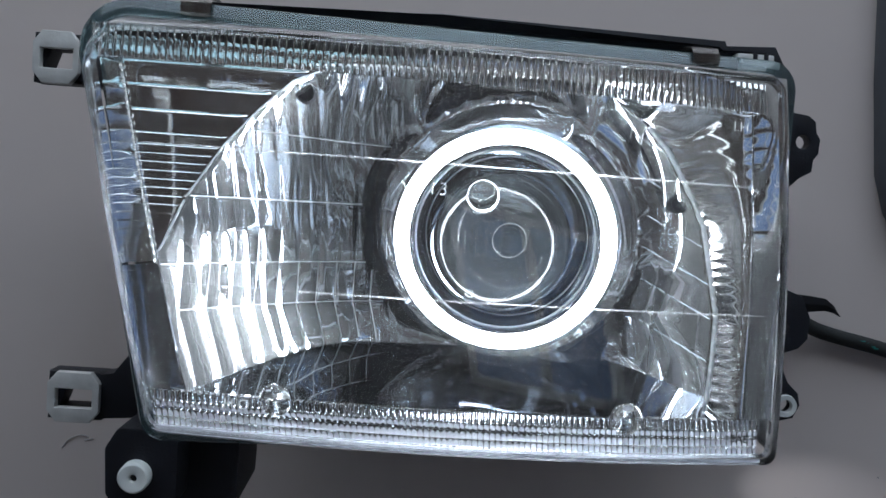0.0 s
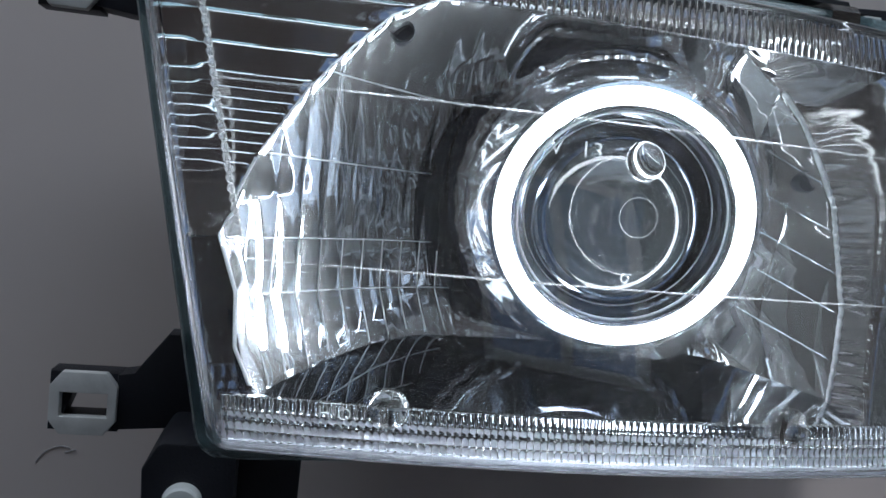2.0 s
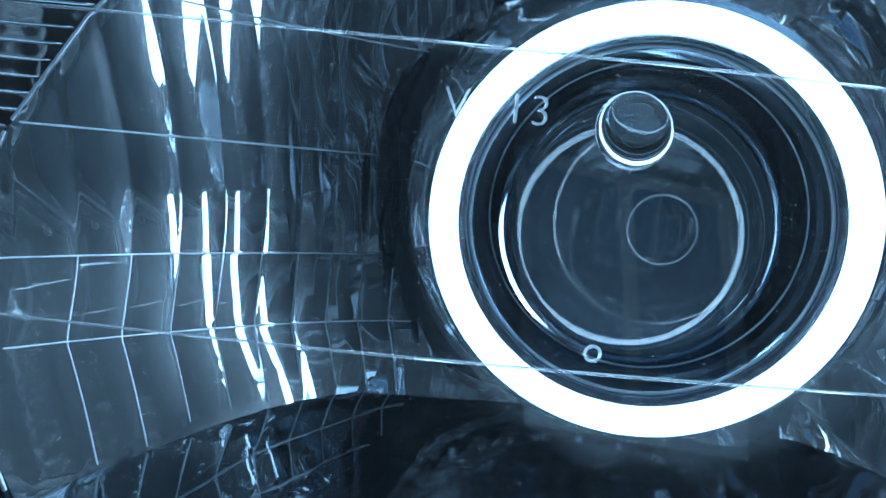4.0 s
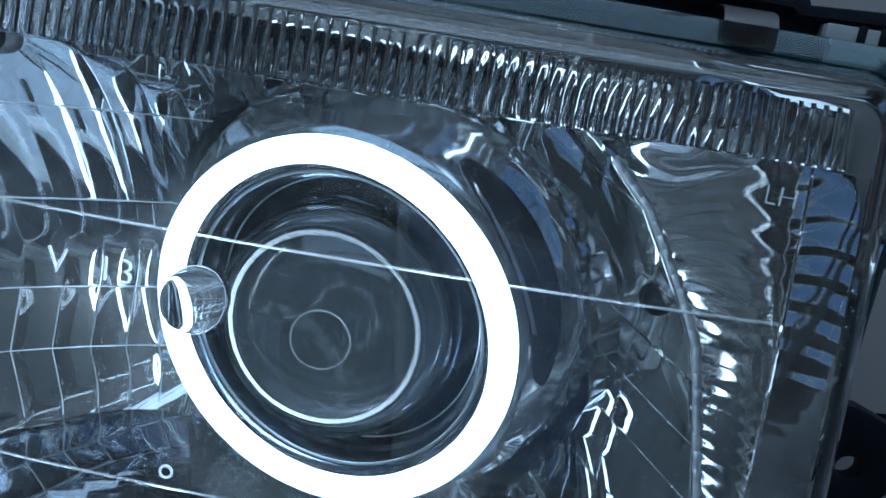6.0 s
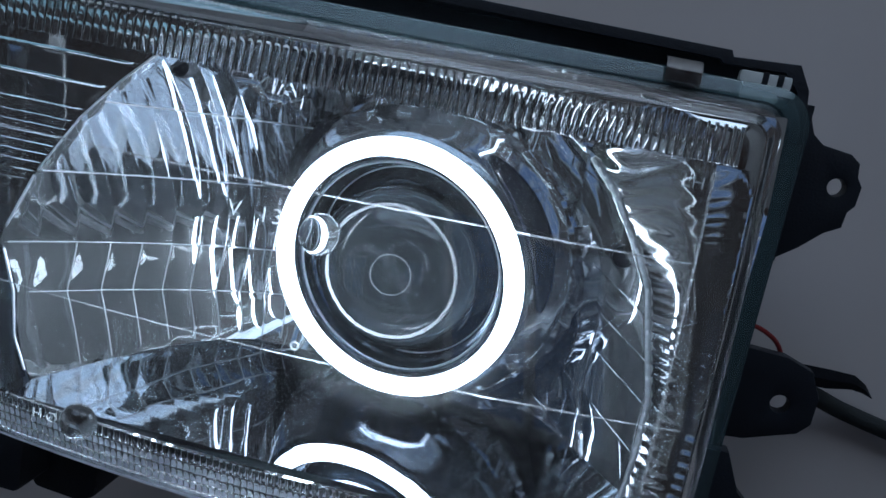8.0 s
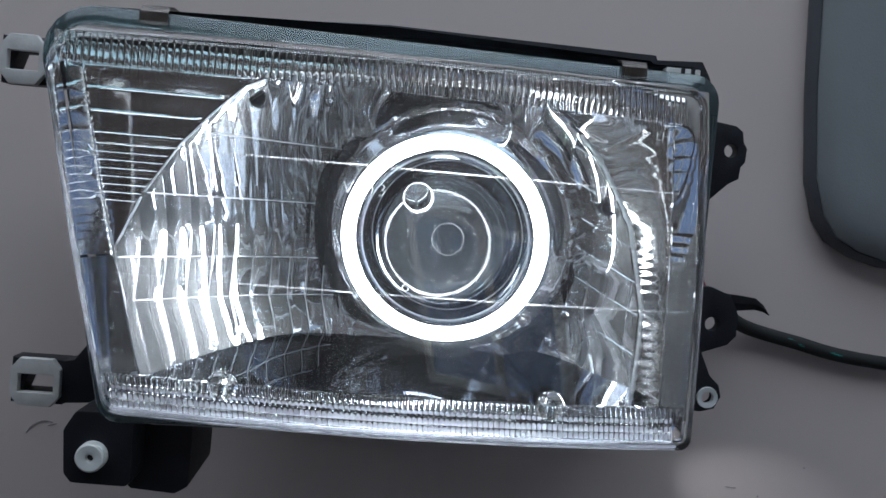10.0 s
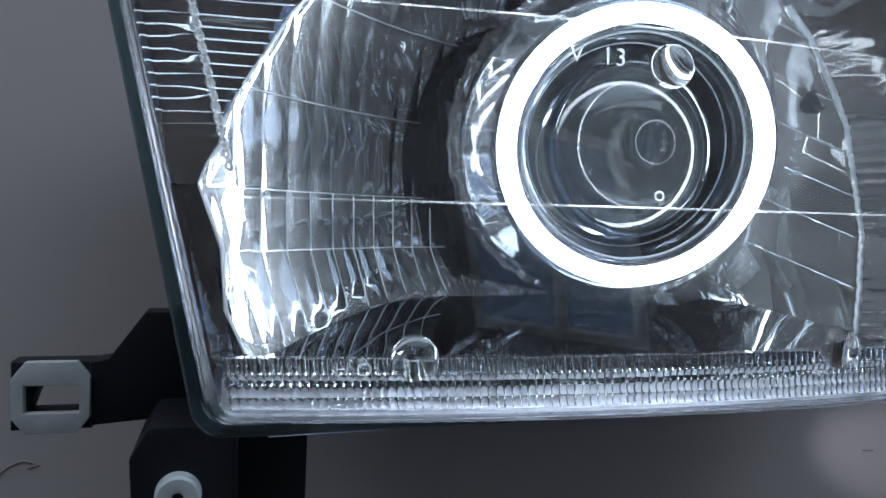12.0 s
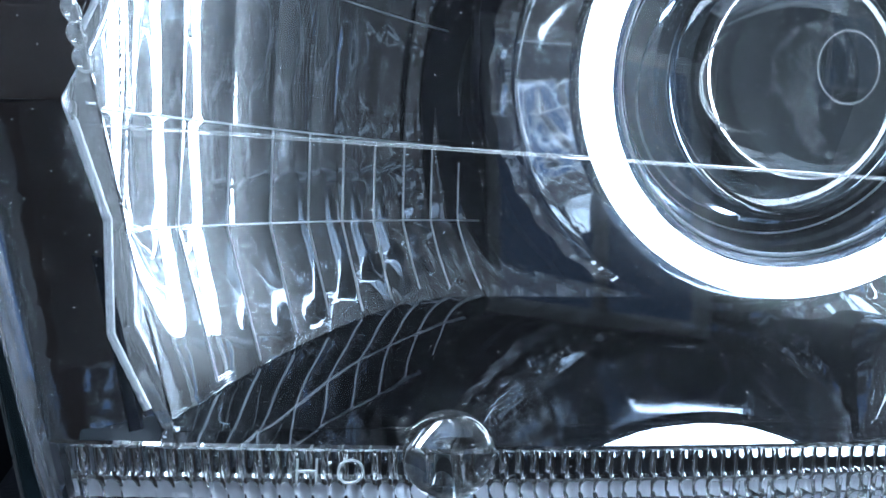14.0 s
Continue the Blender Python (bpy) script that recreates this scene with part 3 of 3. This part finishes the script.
part("reflector_floor", bm, FLOOR_CHROME, bowl, "flat chrome floor of the reflector")
bm = bmesh.new()
grid = []
for j in range(7):
    z = 0.1312 + 0.0105 * j / 6
    grid.append([bm.verts.new((-0.1085 + 0.235 * i / 60, floor_y(z), z)) for i in range(61)])
for j in range(6):
    for i in range(60):
        bm.faces.new((grid[j][i], grid[j][i + 1], grid[j + 1][i + 1], grid[j + 1][i]))
bmesh.ops.solidify(bm, geom=bm.faces[:], thickness=0.0012)
part("floor_lip", bm, FLOOR_CHROME, bowl, "front lip of the floor")
# no holes are cut: raised black discs give their inner shade
for x, y in ((-0.0665, 0.0651), (0.1074, 0.0281)):
    a = math.atan2(y - CY, x - CX)
    reach = crossing(a, BOWL)
    z = bowl_point(a, math.hypot(x - CX, y - CY) / reach, reach)[2]
    bm = revolve([(0.0, z + 0.0012), (0.0034, z + 0.0012), (0.0040, z + 0.0022), (0.0046, z + 0.0012), (0.0046, z - 0.004)], 24, x, y)
    part("hole_shade", bm, BLACK, bowl, "black disc for the shade in a round hole")

# chrome bezel between bowl and cover: louvred on the slanted side, waved on the other
NB, NR = 1800, 46
WINDOW = [(-0.1530, 0.0835), (0.1490, 0.0880), (0.1480, -0.0800), (-0.1205, -0.0805)]
EDGE = [(-0.0125, -0.1236), (-0.0064, -0.1223), (0.016, -0.1129), (0.04, -0.0978), (0.0556, -0.0845), (0.0688, -0.071), (0.0765, -0.0545), (0.0790, -0.0276), (0.0835, -0.0200)]


def bowl_left(y):
    """The bowl's slanted edge at that height."""
    for (y0, x0), (y1, x1) in zip(EDGE, EDGE[1:]):
        if y <= y1:
            return x0 + (x1 - x0) * (y - y0) / (y1 - y0)
    return EDGE[-1][1]


def window_left(y):
    return -0.1530 + (0.0835 - y) * 0.0325 / 0.164


LOUVRES = [-0.0125 + 0.0036 * k for k in range(15)] + [0.0430, 0.0530, 0.0634, 0.0738, 0.0835]
levels = []
for y0, y1 in zip(LOUVRES, LOUVRES[1:]):
    p = y1 - y0
    rise = 0.085 * p + 0.0001
    step = min(1.0, max(0.1, (y0 + 0.010) / 0.03))
    for s, h in ((0.0, 0.0), (0.25, 0.22), (0.50, 0.55), (0.76, 0.97), (0.81, 1.03), (0.86, 1.0), (0.93, 0.55), (0.99, 0.0)):
        levels.append((y0 + p * s, -rise * step * h))
bm = bmesh.new()
grid = []
for y, drop in levels:
    xa, xb = window_left(y), bowl_left(y) + 0.0004
    grid.append([])
    for i in range(41):
        x = xa + (xb - xa) * i / 40
        sag = 0.00018 * math.sin(x * 190 + y * 40) + 0.0001 * math.sin(x * 420 + 1.3)
        grid[-1].append(bm.verts.new((x, y, rim_z(xb) + 0.0012 * (1 - i / 40) + (sag - drop) * min(1, (40 - i) / 3))))
for a, b in zip(grid, grid[1:]):
    for k in range(40):
        bm.faces.new((a[k], a[k + 1], b[k + 1], b[k]))
part("louvre_panel", bm, CHROME_SOFT, bowl, "brown-tinged chrome panel of stepped level ridges")

A_TOP, A_LEFT, A_LOW = (math.atan2(y - CY, x - CX) % (2 * math.pi) for x, y in ((-0.0200, 0.0835), (-0.1236, -0.0125), (-0.1030, -0.0900)))


def wave_phase(y):
    """How many waves lie below that height: wide ones above, narrow ones below."""
    k = max(0.0, y - 0.028)
    return y / 0.0050 - (k * k / (k + 0.02)) / 0.0105


RISE = [0.0]
for k in range(200):
    e = max(0.0, min(1.0, (k / 200 - 0.26) / 0.40))
    RISE.append(RISE[-1] + (1.14 - 1.08 * e * e * (3 - 2 * e)) / 200)


def rise(q):
    c = min(199.999, q * 200)
    i = int(c)
    return RISE[i] + (RISE[i + 1] - RISE[i]) * (c - i)


bm, side = bmesh.new(), bmesh.new()
last = {}
for i in range(NB + 1):
    a = 2 * math.pi * i / NB
    which = "none" if A_TOP < a < A_LEFT - 0.004 else ("side" if A_LEFT - 0.004 <= a <= A_LOW else "waved")
    r0, r1 = crossing(a, BOWL) - 0.0002, crossing(a, WINDOW)
    r1 = max(r1, r0 + 0.0005)
    out = side if which == "side" else bm
    line = []
    for k in range(NR + 1):
        q = (k / NR) ** 1.3
        r = r0 + (r1 - r0) * q
        x, y = CX + r * math.cos(a), CY + r * math.sin(a)
        z = rim_z(CX + r0 * math.cos(a))
        if x > 0:
            z += min(r1 - r0, 0.030) * rise(q) * min(1.0, (r1 - r0) / 0.014)
            bend = 0.16 * abs(x - 0.134) + 0.0012 * math.sin(y * 130) + 0.0015 * math.sin(x * 260) * max(0.0, min(1.0, (y - 0.02) / 0.03))
            z += min(1.0, q / 0.05) * (1 - 0.60 * q) * (0.00010 + 0.00012 * min(1.0, max(0.0, (y - 0.02) / 0.03))) * math.sin(2 * math.pi * wave_phase(y + bend)) * min(1.0, (r1 - r0) / 0.014)
        else:
            z += (0.0003 + 0.0012 * q) * min(1.0, (r1 - r0) / 0.014)
        line.append((x, y, min(z, lens_z(x, y) - 0.006)))
    made = None if which == "none" else [out.verts.new(p) for p in line]
    if made and last.get("which") == which:
        for k in range(NR):
            out.faces.new((last["made"][k], last["made"][k + 1], made[k + 1], made[k]))
    last = {"which": which, "made": made}
part("bezel_side", side, BEZEL_SIDE, bowl, "narrow dulled side of the surround")
part("bezel", bm, CHROME_SOFT, bowl, "chrome surround with level waves")

# upright return of the surround, up to the cover
wall_in = rounded(WINDOW, [0.012, 0.006, 0.004, 0.006])


def return_ring(s, up):
    ring = []
    for p, q in zip(wall_in, INNER):
        c = p.lerp(Vector((q.x * 1.028, q.y * 1.05)), s)
        low = rim_z(max(-0.14, min(0.14, c.x))) - 0.002
        ring.append((c.x, c.y, low + (lens_z(c.x, c.y) - 0.0075 - low) * up))
    return ring


def upright_return(keep):
    bm = loft([return_ring(0.0, 0.0), return_ring(0.05, 0.25), return_ring(0.2, 0.6), return_ring(0.5, 0.9), return_ring(1.0, 1.0)])
    bmesh.ops.delete(bm, geom=[f for f in bm.faces if not (keep(f.calc_center_median().x) and -0.074 < f.calc_center_median().y < 0.077)], context="FACES")
    return bm


part("bezel_return", upright_return(lambda x: x < -0.10), RETURN, bowl, "bright upright return of the surround")
part("bezel_return", upright_return(lambda x: x > 0.13), RETURN, bowl, "bright upright return of the surround")
# solid black strip, put where the gap by the bowl lies in shade
slit = [(-0.1192, -0.0365), (-0.1174, -0.0380), (-0.1106, -0.0665), (-0.1122, -0.0668)]
part("gap_shade", prism(slit, 0.128, 0.1345, 0.0004), BLACK_GLOSS, bowl, "narrow black strip for the shade in a gap beside the bowl")

# ledge under the lower fluted band
bm = bmesh.new()
grid = []
for j in range(9):
    row = []
    for i in range(161):
        y = -0.0690 - 0.0125 * j / 8
        x = -0.1170 + 0.2560 * i / 160
        row.append(bm.verts.new((x, y, lens_z(x, y) - 0.0125 + 0.0050 * j / 8 - 0.0005 * flute(x, 0.0064))))
    grid.append(row)
for j in range(8):
    for i in range(160):
        bm.faces.new((grid[j][i + 1], grid[j][i], grid[j + 1][i], grid[j + 1][i + 1]))
part("lower_ledge", bm, LEDGE, bowl, "narrow ridged chrome ledge")

# projector, leaning a little to the slanted side
LEAN = Matrix.Translation((0.0254, 0.0055, 0.1194)) @ Vector((0, 0, 1)).rotation_difference(Vector((-0.175, -0.130, 1))).to_matrix().to_4x4() @ Matrix.Scale(0.94, 4) @ Matrix.Translation((0, 0, -0.1155))


def leaning(name, bm, mat, parent, label="", m=LEAN):
    bm.transform(m)
    return part(name, bm, mat, parent, label)


projector = leaning("projector", revolve([(0.0700, 0.064), (0.0695, 0.072), (0.0672, 0.0745), (0.0668, 0.0825), (0.0655, 0.0832), (0.0648, 0.0905), (0.0632, 0.0930), (0.0608, 0.0985), (0.0575, 0.1060), (0.0556, 0.1098)], 144, 0, 0, False, lambda a, z: 0.0006 * math.sin(36 * a) * (1 if z < 0.083 else 0)), BARREL, light, "chrome projector shroud barrel")
base = [(0.045, 0.0705), (0.0735, 0.0705), (0.0750, 0.069), (0.0750, 0.060), (0.045, 0.060)]
leaning("base_plate", revolve(base, 120, 0, 0, True, lambda a, z: 0.0013 * abs(math.sin(7 * a)) + 0.0022 * math.sin(3 * a + 0.6)), BLACK_GLOSS, projector, "black scalloped base plate")
halo = [(0.0464, 0.1125), (0.0466, 0.1150), (0.0481, 0.1162), (0.0498, 0.1166), (0.0518, 0.1162), (0.0534, 0.1150), (0.0537, 0.1120), (0.0498, 0.1110)]
leaning("halo_ring", revolve(halo, 160, 0, 0, True), HALO, projector, "glowing white halo ring")
leaning("barrel_collar", revolve([(0.0557, 0.1095), (0.0558, 0.1102), (0.0550, 0.1110), (0.0536, 0.1121)], 144), SHROUD, projector, "smoked collar round the halo")
leaning("halo_seat", revolve([(0.0459, 0.1130), (0.0448, 0.1128), (0.0440, 0.1095), (0.0431, 0.1086)], 144), SHROUD, projector, "dark seat inside the halo")
leaning("inner_shroud", revolve([(0.0432, 0.1088), (0.0425, 0.1050), (0.0412, 0.1042), (0.0400, 0.1000), (0.0392, 0.0985), (0.0380, 0.0900), (0.0370, 0.0880), (0.0362, 0.0775), (0.0180, 0.0772)], 144, 0, 0), SHROUD, projector, "stepped smoked chrome inner shroud")
STAND = Matrix.Translation((0.0263, 0.0058, 0))
APEX, R_DOME, R_LENS = 0.1296, 0.036, 0.0300
dome = [(0.0, APEX)]
for i in range(1, 37):
    r = R_LENS * math.sin(i / 36 * math.pi / 2)
    dome.append((r, APEX - R_DOME + math.sqrt(R_DOME ** 2 - r * r)))
brim = dome[-1][1]
lens = leaning("projector_lens", revolve(dome + [(0.0304, brim - 0.0006), (0.0304, brim - 0.0030), (0.0, brim - 0.0030)], 144), GLASS, projector, "domed clear projector lens", STAND)
lens.visible_shadow = False
leaning("lens_collar", revolve([(0.0306, brim - 0.0004), (0.0310, brim + 0.0002), (0.0318, brim + 0.0002), (0.0322, brim - 0.0010), (0.0324, brim - 0.0060), (0.0334, brim - 0.0068), (0.0336, brim - 0.0300)], 144), SHROUD, projector, "smoked metal lens collar", STAND)
leaning("trim_ring", revolve([(0.0436 + 0.0005 * math.cos(a), 0.1102 + 0.0005 * math.sin(a)) for a in [i * math.pi / 4 for i in range(8)]], 144, 0, 0, True), SATIN, projector, "thin bright trim ring")
leaning("trim_ring", revolve([(0.0402 + 0.0004 * math.cos(a), 0.1003 + 0.0004 * math.sin(a)) for a in [i * math.pi / 4 for i in range(8)]], 144, 0, 0, True), SATIN, projector, "thin bright trim ring")
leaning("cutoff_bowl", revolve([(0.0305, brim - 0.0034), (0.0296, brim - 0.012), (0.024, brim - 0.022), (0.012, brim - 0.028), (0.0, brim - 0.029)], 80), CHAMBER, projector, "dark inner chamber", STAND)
ring = []
for k in range(8):
    w = k * math.pi / 4
    ring.append((0.0075 + 0.00022 * math.cos(w), APEX - 0.00085 + 0.00014 * math.sin(w)))
leaning("lens_mark", revolve(ring, 64, 0, 0, True), MOULD, lens, "fine moulded circle", Matrix.Translation((0.0270, 0.0068, 0)))
# black panel laid on the barrel, for the shade inside its cut-out
bm = bmesh.new()
n = 40
lines = []
for i in range(n + 1):
    s = i / n
    a = radians(-4 + 66 * s)
    h = math.sqrt(max(0.0, 1 - (2 * s - 1) ** 4)) * (0.55 + 0.45 * math.sin(math.pi * s))
    mid = Vector((0.0590, 0.1032))
    along, out = Vector((0.40, -0.917)), Vector((0.917, 0.40))
    row = []
    for k, up in ((-0.0072, -0.0004), (-0.0066, 0.0006), (-0.0058, 0.0001), (0.0, -0.0001), (0.0058, 0.0001), (0.0066, 0.0006), (0.0072, -0.0004)):
        q = mid + along * (k * h) + out * (up + 0.0004)
        row.append(bm.verts.new((q.x * math.cos(a), q.x * math.sin(a), q.y)))
    lines.append(row)
for p, q in zip(lines, lines[1:]):
    for k in range(6):
        bm.faces.new((p[k], q[k], q[k + 1], p[k + 1]))
leaning("slot_shade", bm, BLACK_GLOSS, projector, "black crescent panel for the shade in a shroud slot")

# black housing behind the glass
BODY = [(-0.156, 0.088), (-0.150, 0.097), (-0.140, 0.1010), (-0.008, 0.1080), (0.128, 0.1070), (0.1300, 0.1055), (0.1530, 0.1065), (0.1590, 0.1000), (0.1610, 0.083), (0.1630, 0.02), (0.1590, -0.088), (0.151, -0.0930), (-0.118, -0.0865), (-0.124, -0.076)]
bm = loft([[(x * 0.98, y * 0.98, edge_z(x, y) - 0.016) for x, y in BODY], [(x * 0.98, y * 0.98, edge_z(x, y) - 0.028) for x, y in BODY], [(x * 0.97, y * 0.97, 0.075) for x, y in BODY], [(x * 0.94, y * 0.94, 0.060) for x, y in BODY], [(x * 0.75, y * 0.75, 0.030) for x, y in BODY], [(x * 0.5, y * 0.62, 0.0) for x, y in BODY]])
bm.verts.ensure_lookup_table()
bm.faces.new(bm.verts[-len(BODY):])
bmesh.ops.recalc_face_normals(bm, faces=bm.faces[:])
# the tray inside stays open for the reflector
housing = part("housing", bm, BLACK, light, "black plastic rear housing")
LIP = [(-0.152, 0.0930), (-0.150, 0.1045), (-0.008, 0.1112), (0.130, 0.1090), (0.131, 0.1067), (0.155, 0.1080), (0.1600, 0.0995), (0.163, 0.0800), (0.155, 0.0800), (0.146, 0.0942)]
part("top_lip", prism(LIP, 0.082, 0.0895, 0.001), BLACK, housing, "black upper flange")
part("white_tab", box(0.1340, 0.1520, 0.0935, 0.1025, 0.0850, 0.0960, 0.0008), TAB, housing, "small pale locking tab")
for x in (0.1415, 0.1468):
    part("rib", box(x, x + 0.0022, 0.0980, 0.1029, 0.0855, 0.0964, 0.0003), BLACK, housing)


def spring_clip(x, y):
    """A bent steel clip gripping the rim's upper edge."""
    e = edge_z(x, y)
    prof = [(y - 0.0065, e + 0.0010), (y - 0.0052, e + 0.0022), (y - 0.001, e + 0.0018), (y + 0.0022, e - 0.0016), (y + 0.0034, e - 0.0075), (y + 0.0036, e - 0.0240)]
    bm = bmesh.new()
    rows = [[bm.verts.new((x + s, yy, zz)) for s in (-0.0062, -0.0055, 0.0055, 0.0062)] for yy, zz in prof]
    for a, b in zip(rows, rows[1:]):
        for k in range(3):
            bm.faces.new((a[k], a[k + 1], b[k + 1], b[k]))
    bmesh.ops.solidify(bm, geom=bm.faces[:], thickness=0.0007)
    return part("spring_clip", bm, STEEL, light, "bent bright steel retaining clip")


spring_clip(0.1126, 0.0985)
spring_clip(-0.1105, 0.0973)

# mounting tabs on the slanted side
def square_tab(x0, x1, y0, y1, z, arm):
    c = 0.22 * (y1 - y0)
    outline = [(x0, y0 + c), (x0 + c * 0.8, y0), (x1 - c * 0.8, y0), (x1, y0 + c), (x1, y1 - c), (x1 - c * 0.8, y1), (x0 + c * 0.8, y1), (x0, y1 - c)]
    w, h = x1 - x0, y1 - y0
    hole = [(x0 + 0.16 * w, y0 + 0.29 * h), (x1 - 0.14 * w, y0 + 0.29 * h), (x1 - 0.14 * w, y1 - 0.33 * h), (x0 + 0.16 * w, y1 - 0.33 * h)]
    tab = part("mounting_tab", prism(outline, z - 0.004, z, 0.0006, [hole]), TAB, light, "scuffed pale tab with a square hole")
    back = [(x0 - 0.001, y0 + 0.0005), (x1, y0 + 0.0005), (x1, y1 - 0.0005), (x0 - 0.001, y1 - 0.0005)]
    cut = [(hole[0][0] + 0.0006, hole[0][1] - 0.0005), (hole[1][0] + 0.0006, hole[1][1] - 0.0005), (hole[2][0], hole[2][1]), (hole[3][0] + 0.004, hole[3][1])]
    part("backing", prism(back, z - 0.016, z - 0.0042, 0.0008, [cut]), BLACK, tab, "black plastic backing")
    part("arm", prism(arm, z - 0.016, z - 0.003, 0.001), BLACK, tab, "black arm to the housing")


square_tab(-0.1855, -0.1608, -0.0968, -0.0724, 0.092, [(-0.1615, -0.0732), (-0.1555, -0.0722), (-0.1435, -0.0560), (-0.120, -0.056), (-0.120, -0.092), (-0.1615, -0.0952)])
square_tab(-0.1993, -0.1777, 0.0646, 0.0892, 0.090, [(-0.1790, 0.0668), (-0.140, 0.062), (-0.140, 0.086), (-0.1790, 0.0878)])

bracket = part("lower_bracket", prism(rounded([(-0.1440, -0.0960), (-0.1385, -0.0865), (-0.112, -0.0865), (-0.112, -0.1215), (-0.1395, -0.1210), (-0.1430, -0.1165)], [0.0035] * 6, 4, 2), 0.085, 0.1300, 0.0012), BLACK, light, "black moulded lower mounting bracket")
part("bracket_block", prism(rounded([(-0.1135, -0.080), (-0.0885, -0.080), (-0.0895, -0.1270), (-0.0960, -0.1310), (-0.1180, -0.1295), (-0.1250, -0.1180), (-0.1130, -0.1150)], [0.003] * 7, 4, 2), 0.06, 0.1100, 0.0012), BLACK, bracket, "black bracket block")
part("grommet", revolve([(0.0016, 0.1325), (0.0018, 0.1351), (0.0028, 0.1355), (0.0060, 0.1355), (0.0068, 0.1347), (0.0070, 0.1285)], 40, -0.1295, -0.1070), NYLON, bracket, "round white nylon grommet")
part("grommet_core", revolve([(0.0, 0.1330), (0.0019, 0.1330)], 16, -0.1295, -0.1070), INK, bracket)

ear = [(0.150, 0.092), (0.1700, 0.0920), (0.1730, 0.0850), (0.1775, 0.0815), (0.1890, 0.0800), (0.1930, 0.0770), (0.1938, 0.0715), (0.1962, 0.0680), (0.1958, 0.0600), (0.1935, 0.0570), (0.1930, 0.0505), (0.1870, 0.0470), (0.1790, 0.0390), (0.1700, 0.0320), (0.150, 0.030)]
part("upper_ear", prism(ear, 0.0530, 0.0600, 0.001, [circle(0.1868, 0.0660, 0.0036)]), BLACK, light, "black mounting ear with a round hole")
low = [(0.150, -0.012), (0.1945, -0.0135), (0.2066, -0.0178), (0.2122, -0.0290), (0.2121, -0.0420), (0.2071, -0.0478), (0.2010, -0.0500), (0.1850, -0.0560), (0.150, -0.060)]
lower = part("lower_ear", prism(low, 0.0285, 0.0355, 0.001, [circle(0.1965, -0.0357, 0.0042)]), BLACK, light, "black lower mounting ear with a hole")
lobe = [(0.150, -0.038), (0.1650, -0.0395), (0.1720, -0.0545), (0.1775, -0.0595), (0.1790, -0.0655), (0.1760, -0.0720), (0.1690, -0.0740), (0.150, -0.0735)]
lobe = part("bushing_lobe", prism(lobe, 0.093, 0.1000, 0.001, [circle(0.1715, -0.0660, 0.0040)]), BLACK, light, "black lobe holding a nylon bushing")
part("bushing", revolve([(0.0030, 0.0985), (0.0032, 0.1010), (0.0054, 0.1012), (0.0058, 0.0995)], 28, 0.1715, -0.0660), NYLON, lobe, "pale nylon bushing ring")
part("web", prism([(0.148, -0.055), (0.165, -0.060), (0.160, -0.006), (0.148, -0.006)], 0.032, 0.085, 0.001), BLACK, lower)
part("side_web", prism([(0.150, 0.040), (0.1655, 0.035), (0.1645, 0.095), (0.150, 0.095)], 0.055, 0.085, 0.001), BLACK, lower)

# cable
cord = part("cable", tube([(0.170, -0.024, 0.030), (0.195, -0.026, 0.024), (0.216, -0.034, 0.014), (0.2344, -0.0410, 0.0062), (0.2652, -0.0475, 0.0048), (0.2966, -0.0538, 0.0046), (0.345, -0.0580, 0.0046), (0.50, -0.068, 0.0046)], 0.0044, 14), CABLE, light, "black braided cable with teal flecks")
for x, y in ((0.2590, -0.0448), (0.2610, -0.0458), (0.2635, -0.0468), (0.2655, -0.0478), (0.2675, -0.0488), (0.2880, -0.0518), (0.2905, -0.0526), (0.2930, -0.0532)):
    part("fleck", box(x - 0.0016, x + 0.0016, y - 0.0003, y + 0.0003, 0.0078, 0.0091, 0.0001), TEAL, cord)
bm = bmesh.new()
strip = [(0.205, -0.022, 0.026), (0.219, -0.0235, 0.020), (0.232, -0.0240, 0.014), (0.2390, -0.0268, 0.011), (0.2438, -0.0307, 0.009)]
rows = []
for i, (x, y, z) in enumerate(strip):
    w = (0.0045, 0.0048, 0.0036, 0.0022, 0.0004)[i]
    rows.append([bm.verts.new((x, y - w, z - 0.0015)), bm.verts.new((x, y, z)), bm.verts.new((x, y + w, z - 0.0015))])
for a, b in zip(rows, rows[1:]):
    bm.faces.new((a[0], b[0], b[1], a[1])), bm.faces.new((a[1], b[1], b[2], a[2]))
bmesh.ops.solidify(bm, geom=bm.faces[:], thickness=0.0012)
part("tape_tail", bm, BLACK, cord, "curled end of black tape")
part("red_wire", tube([(0.168, -0.002, 0.034), (0.180, -0.004, 0.032), (0.190, -0.010, 0.028), (0.196, -0.020, 0.024)], 0.0011, 8), RED, cord, "thin red wire")
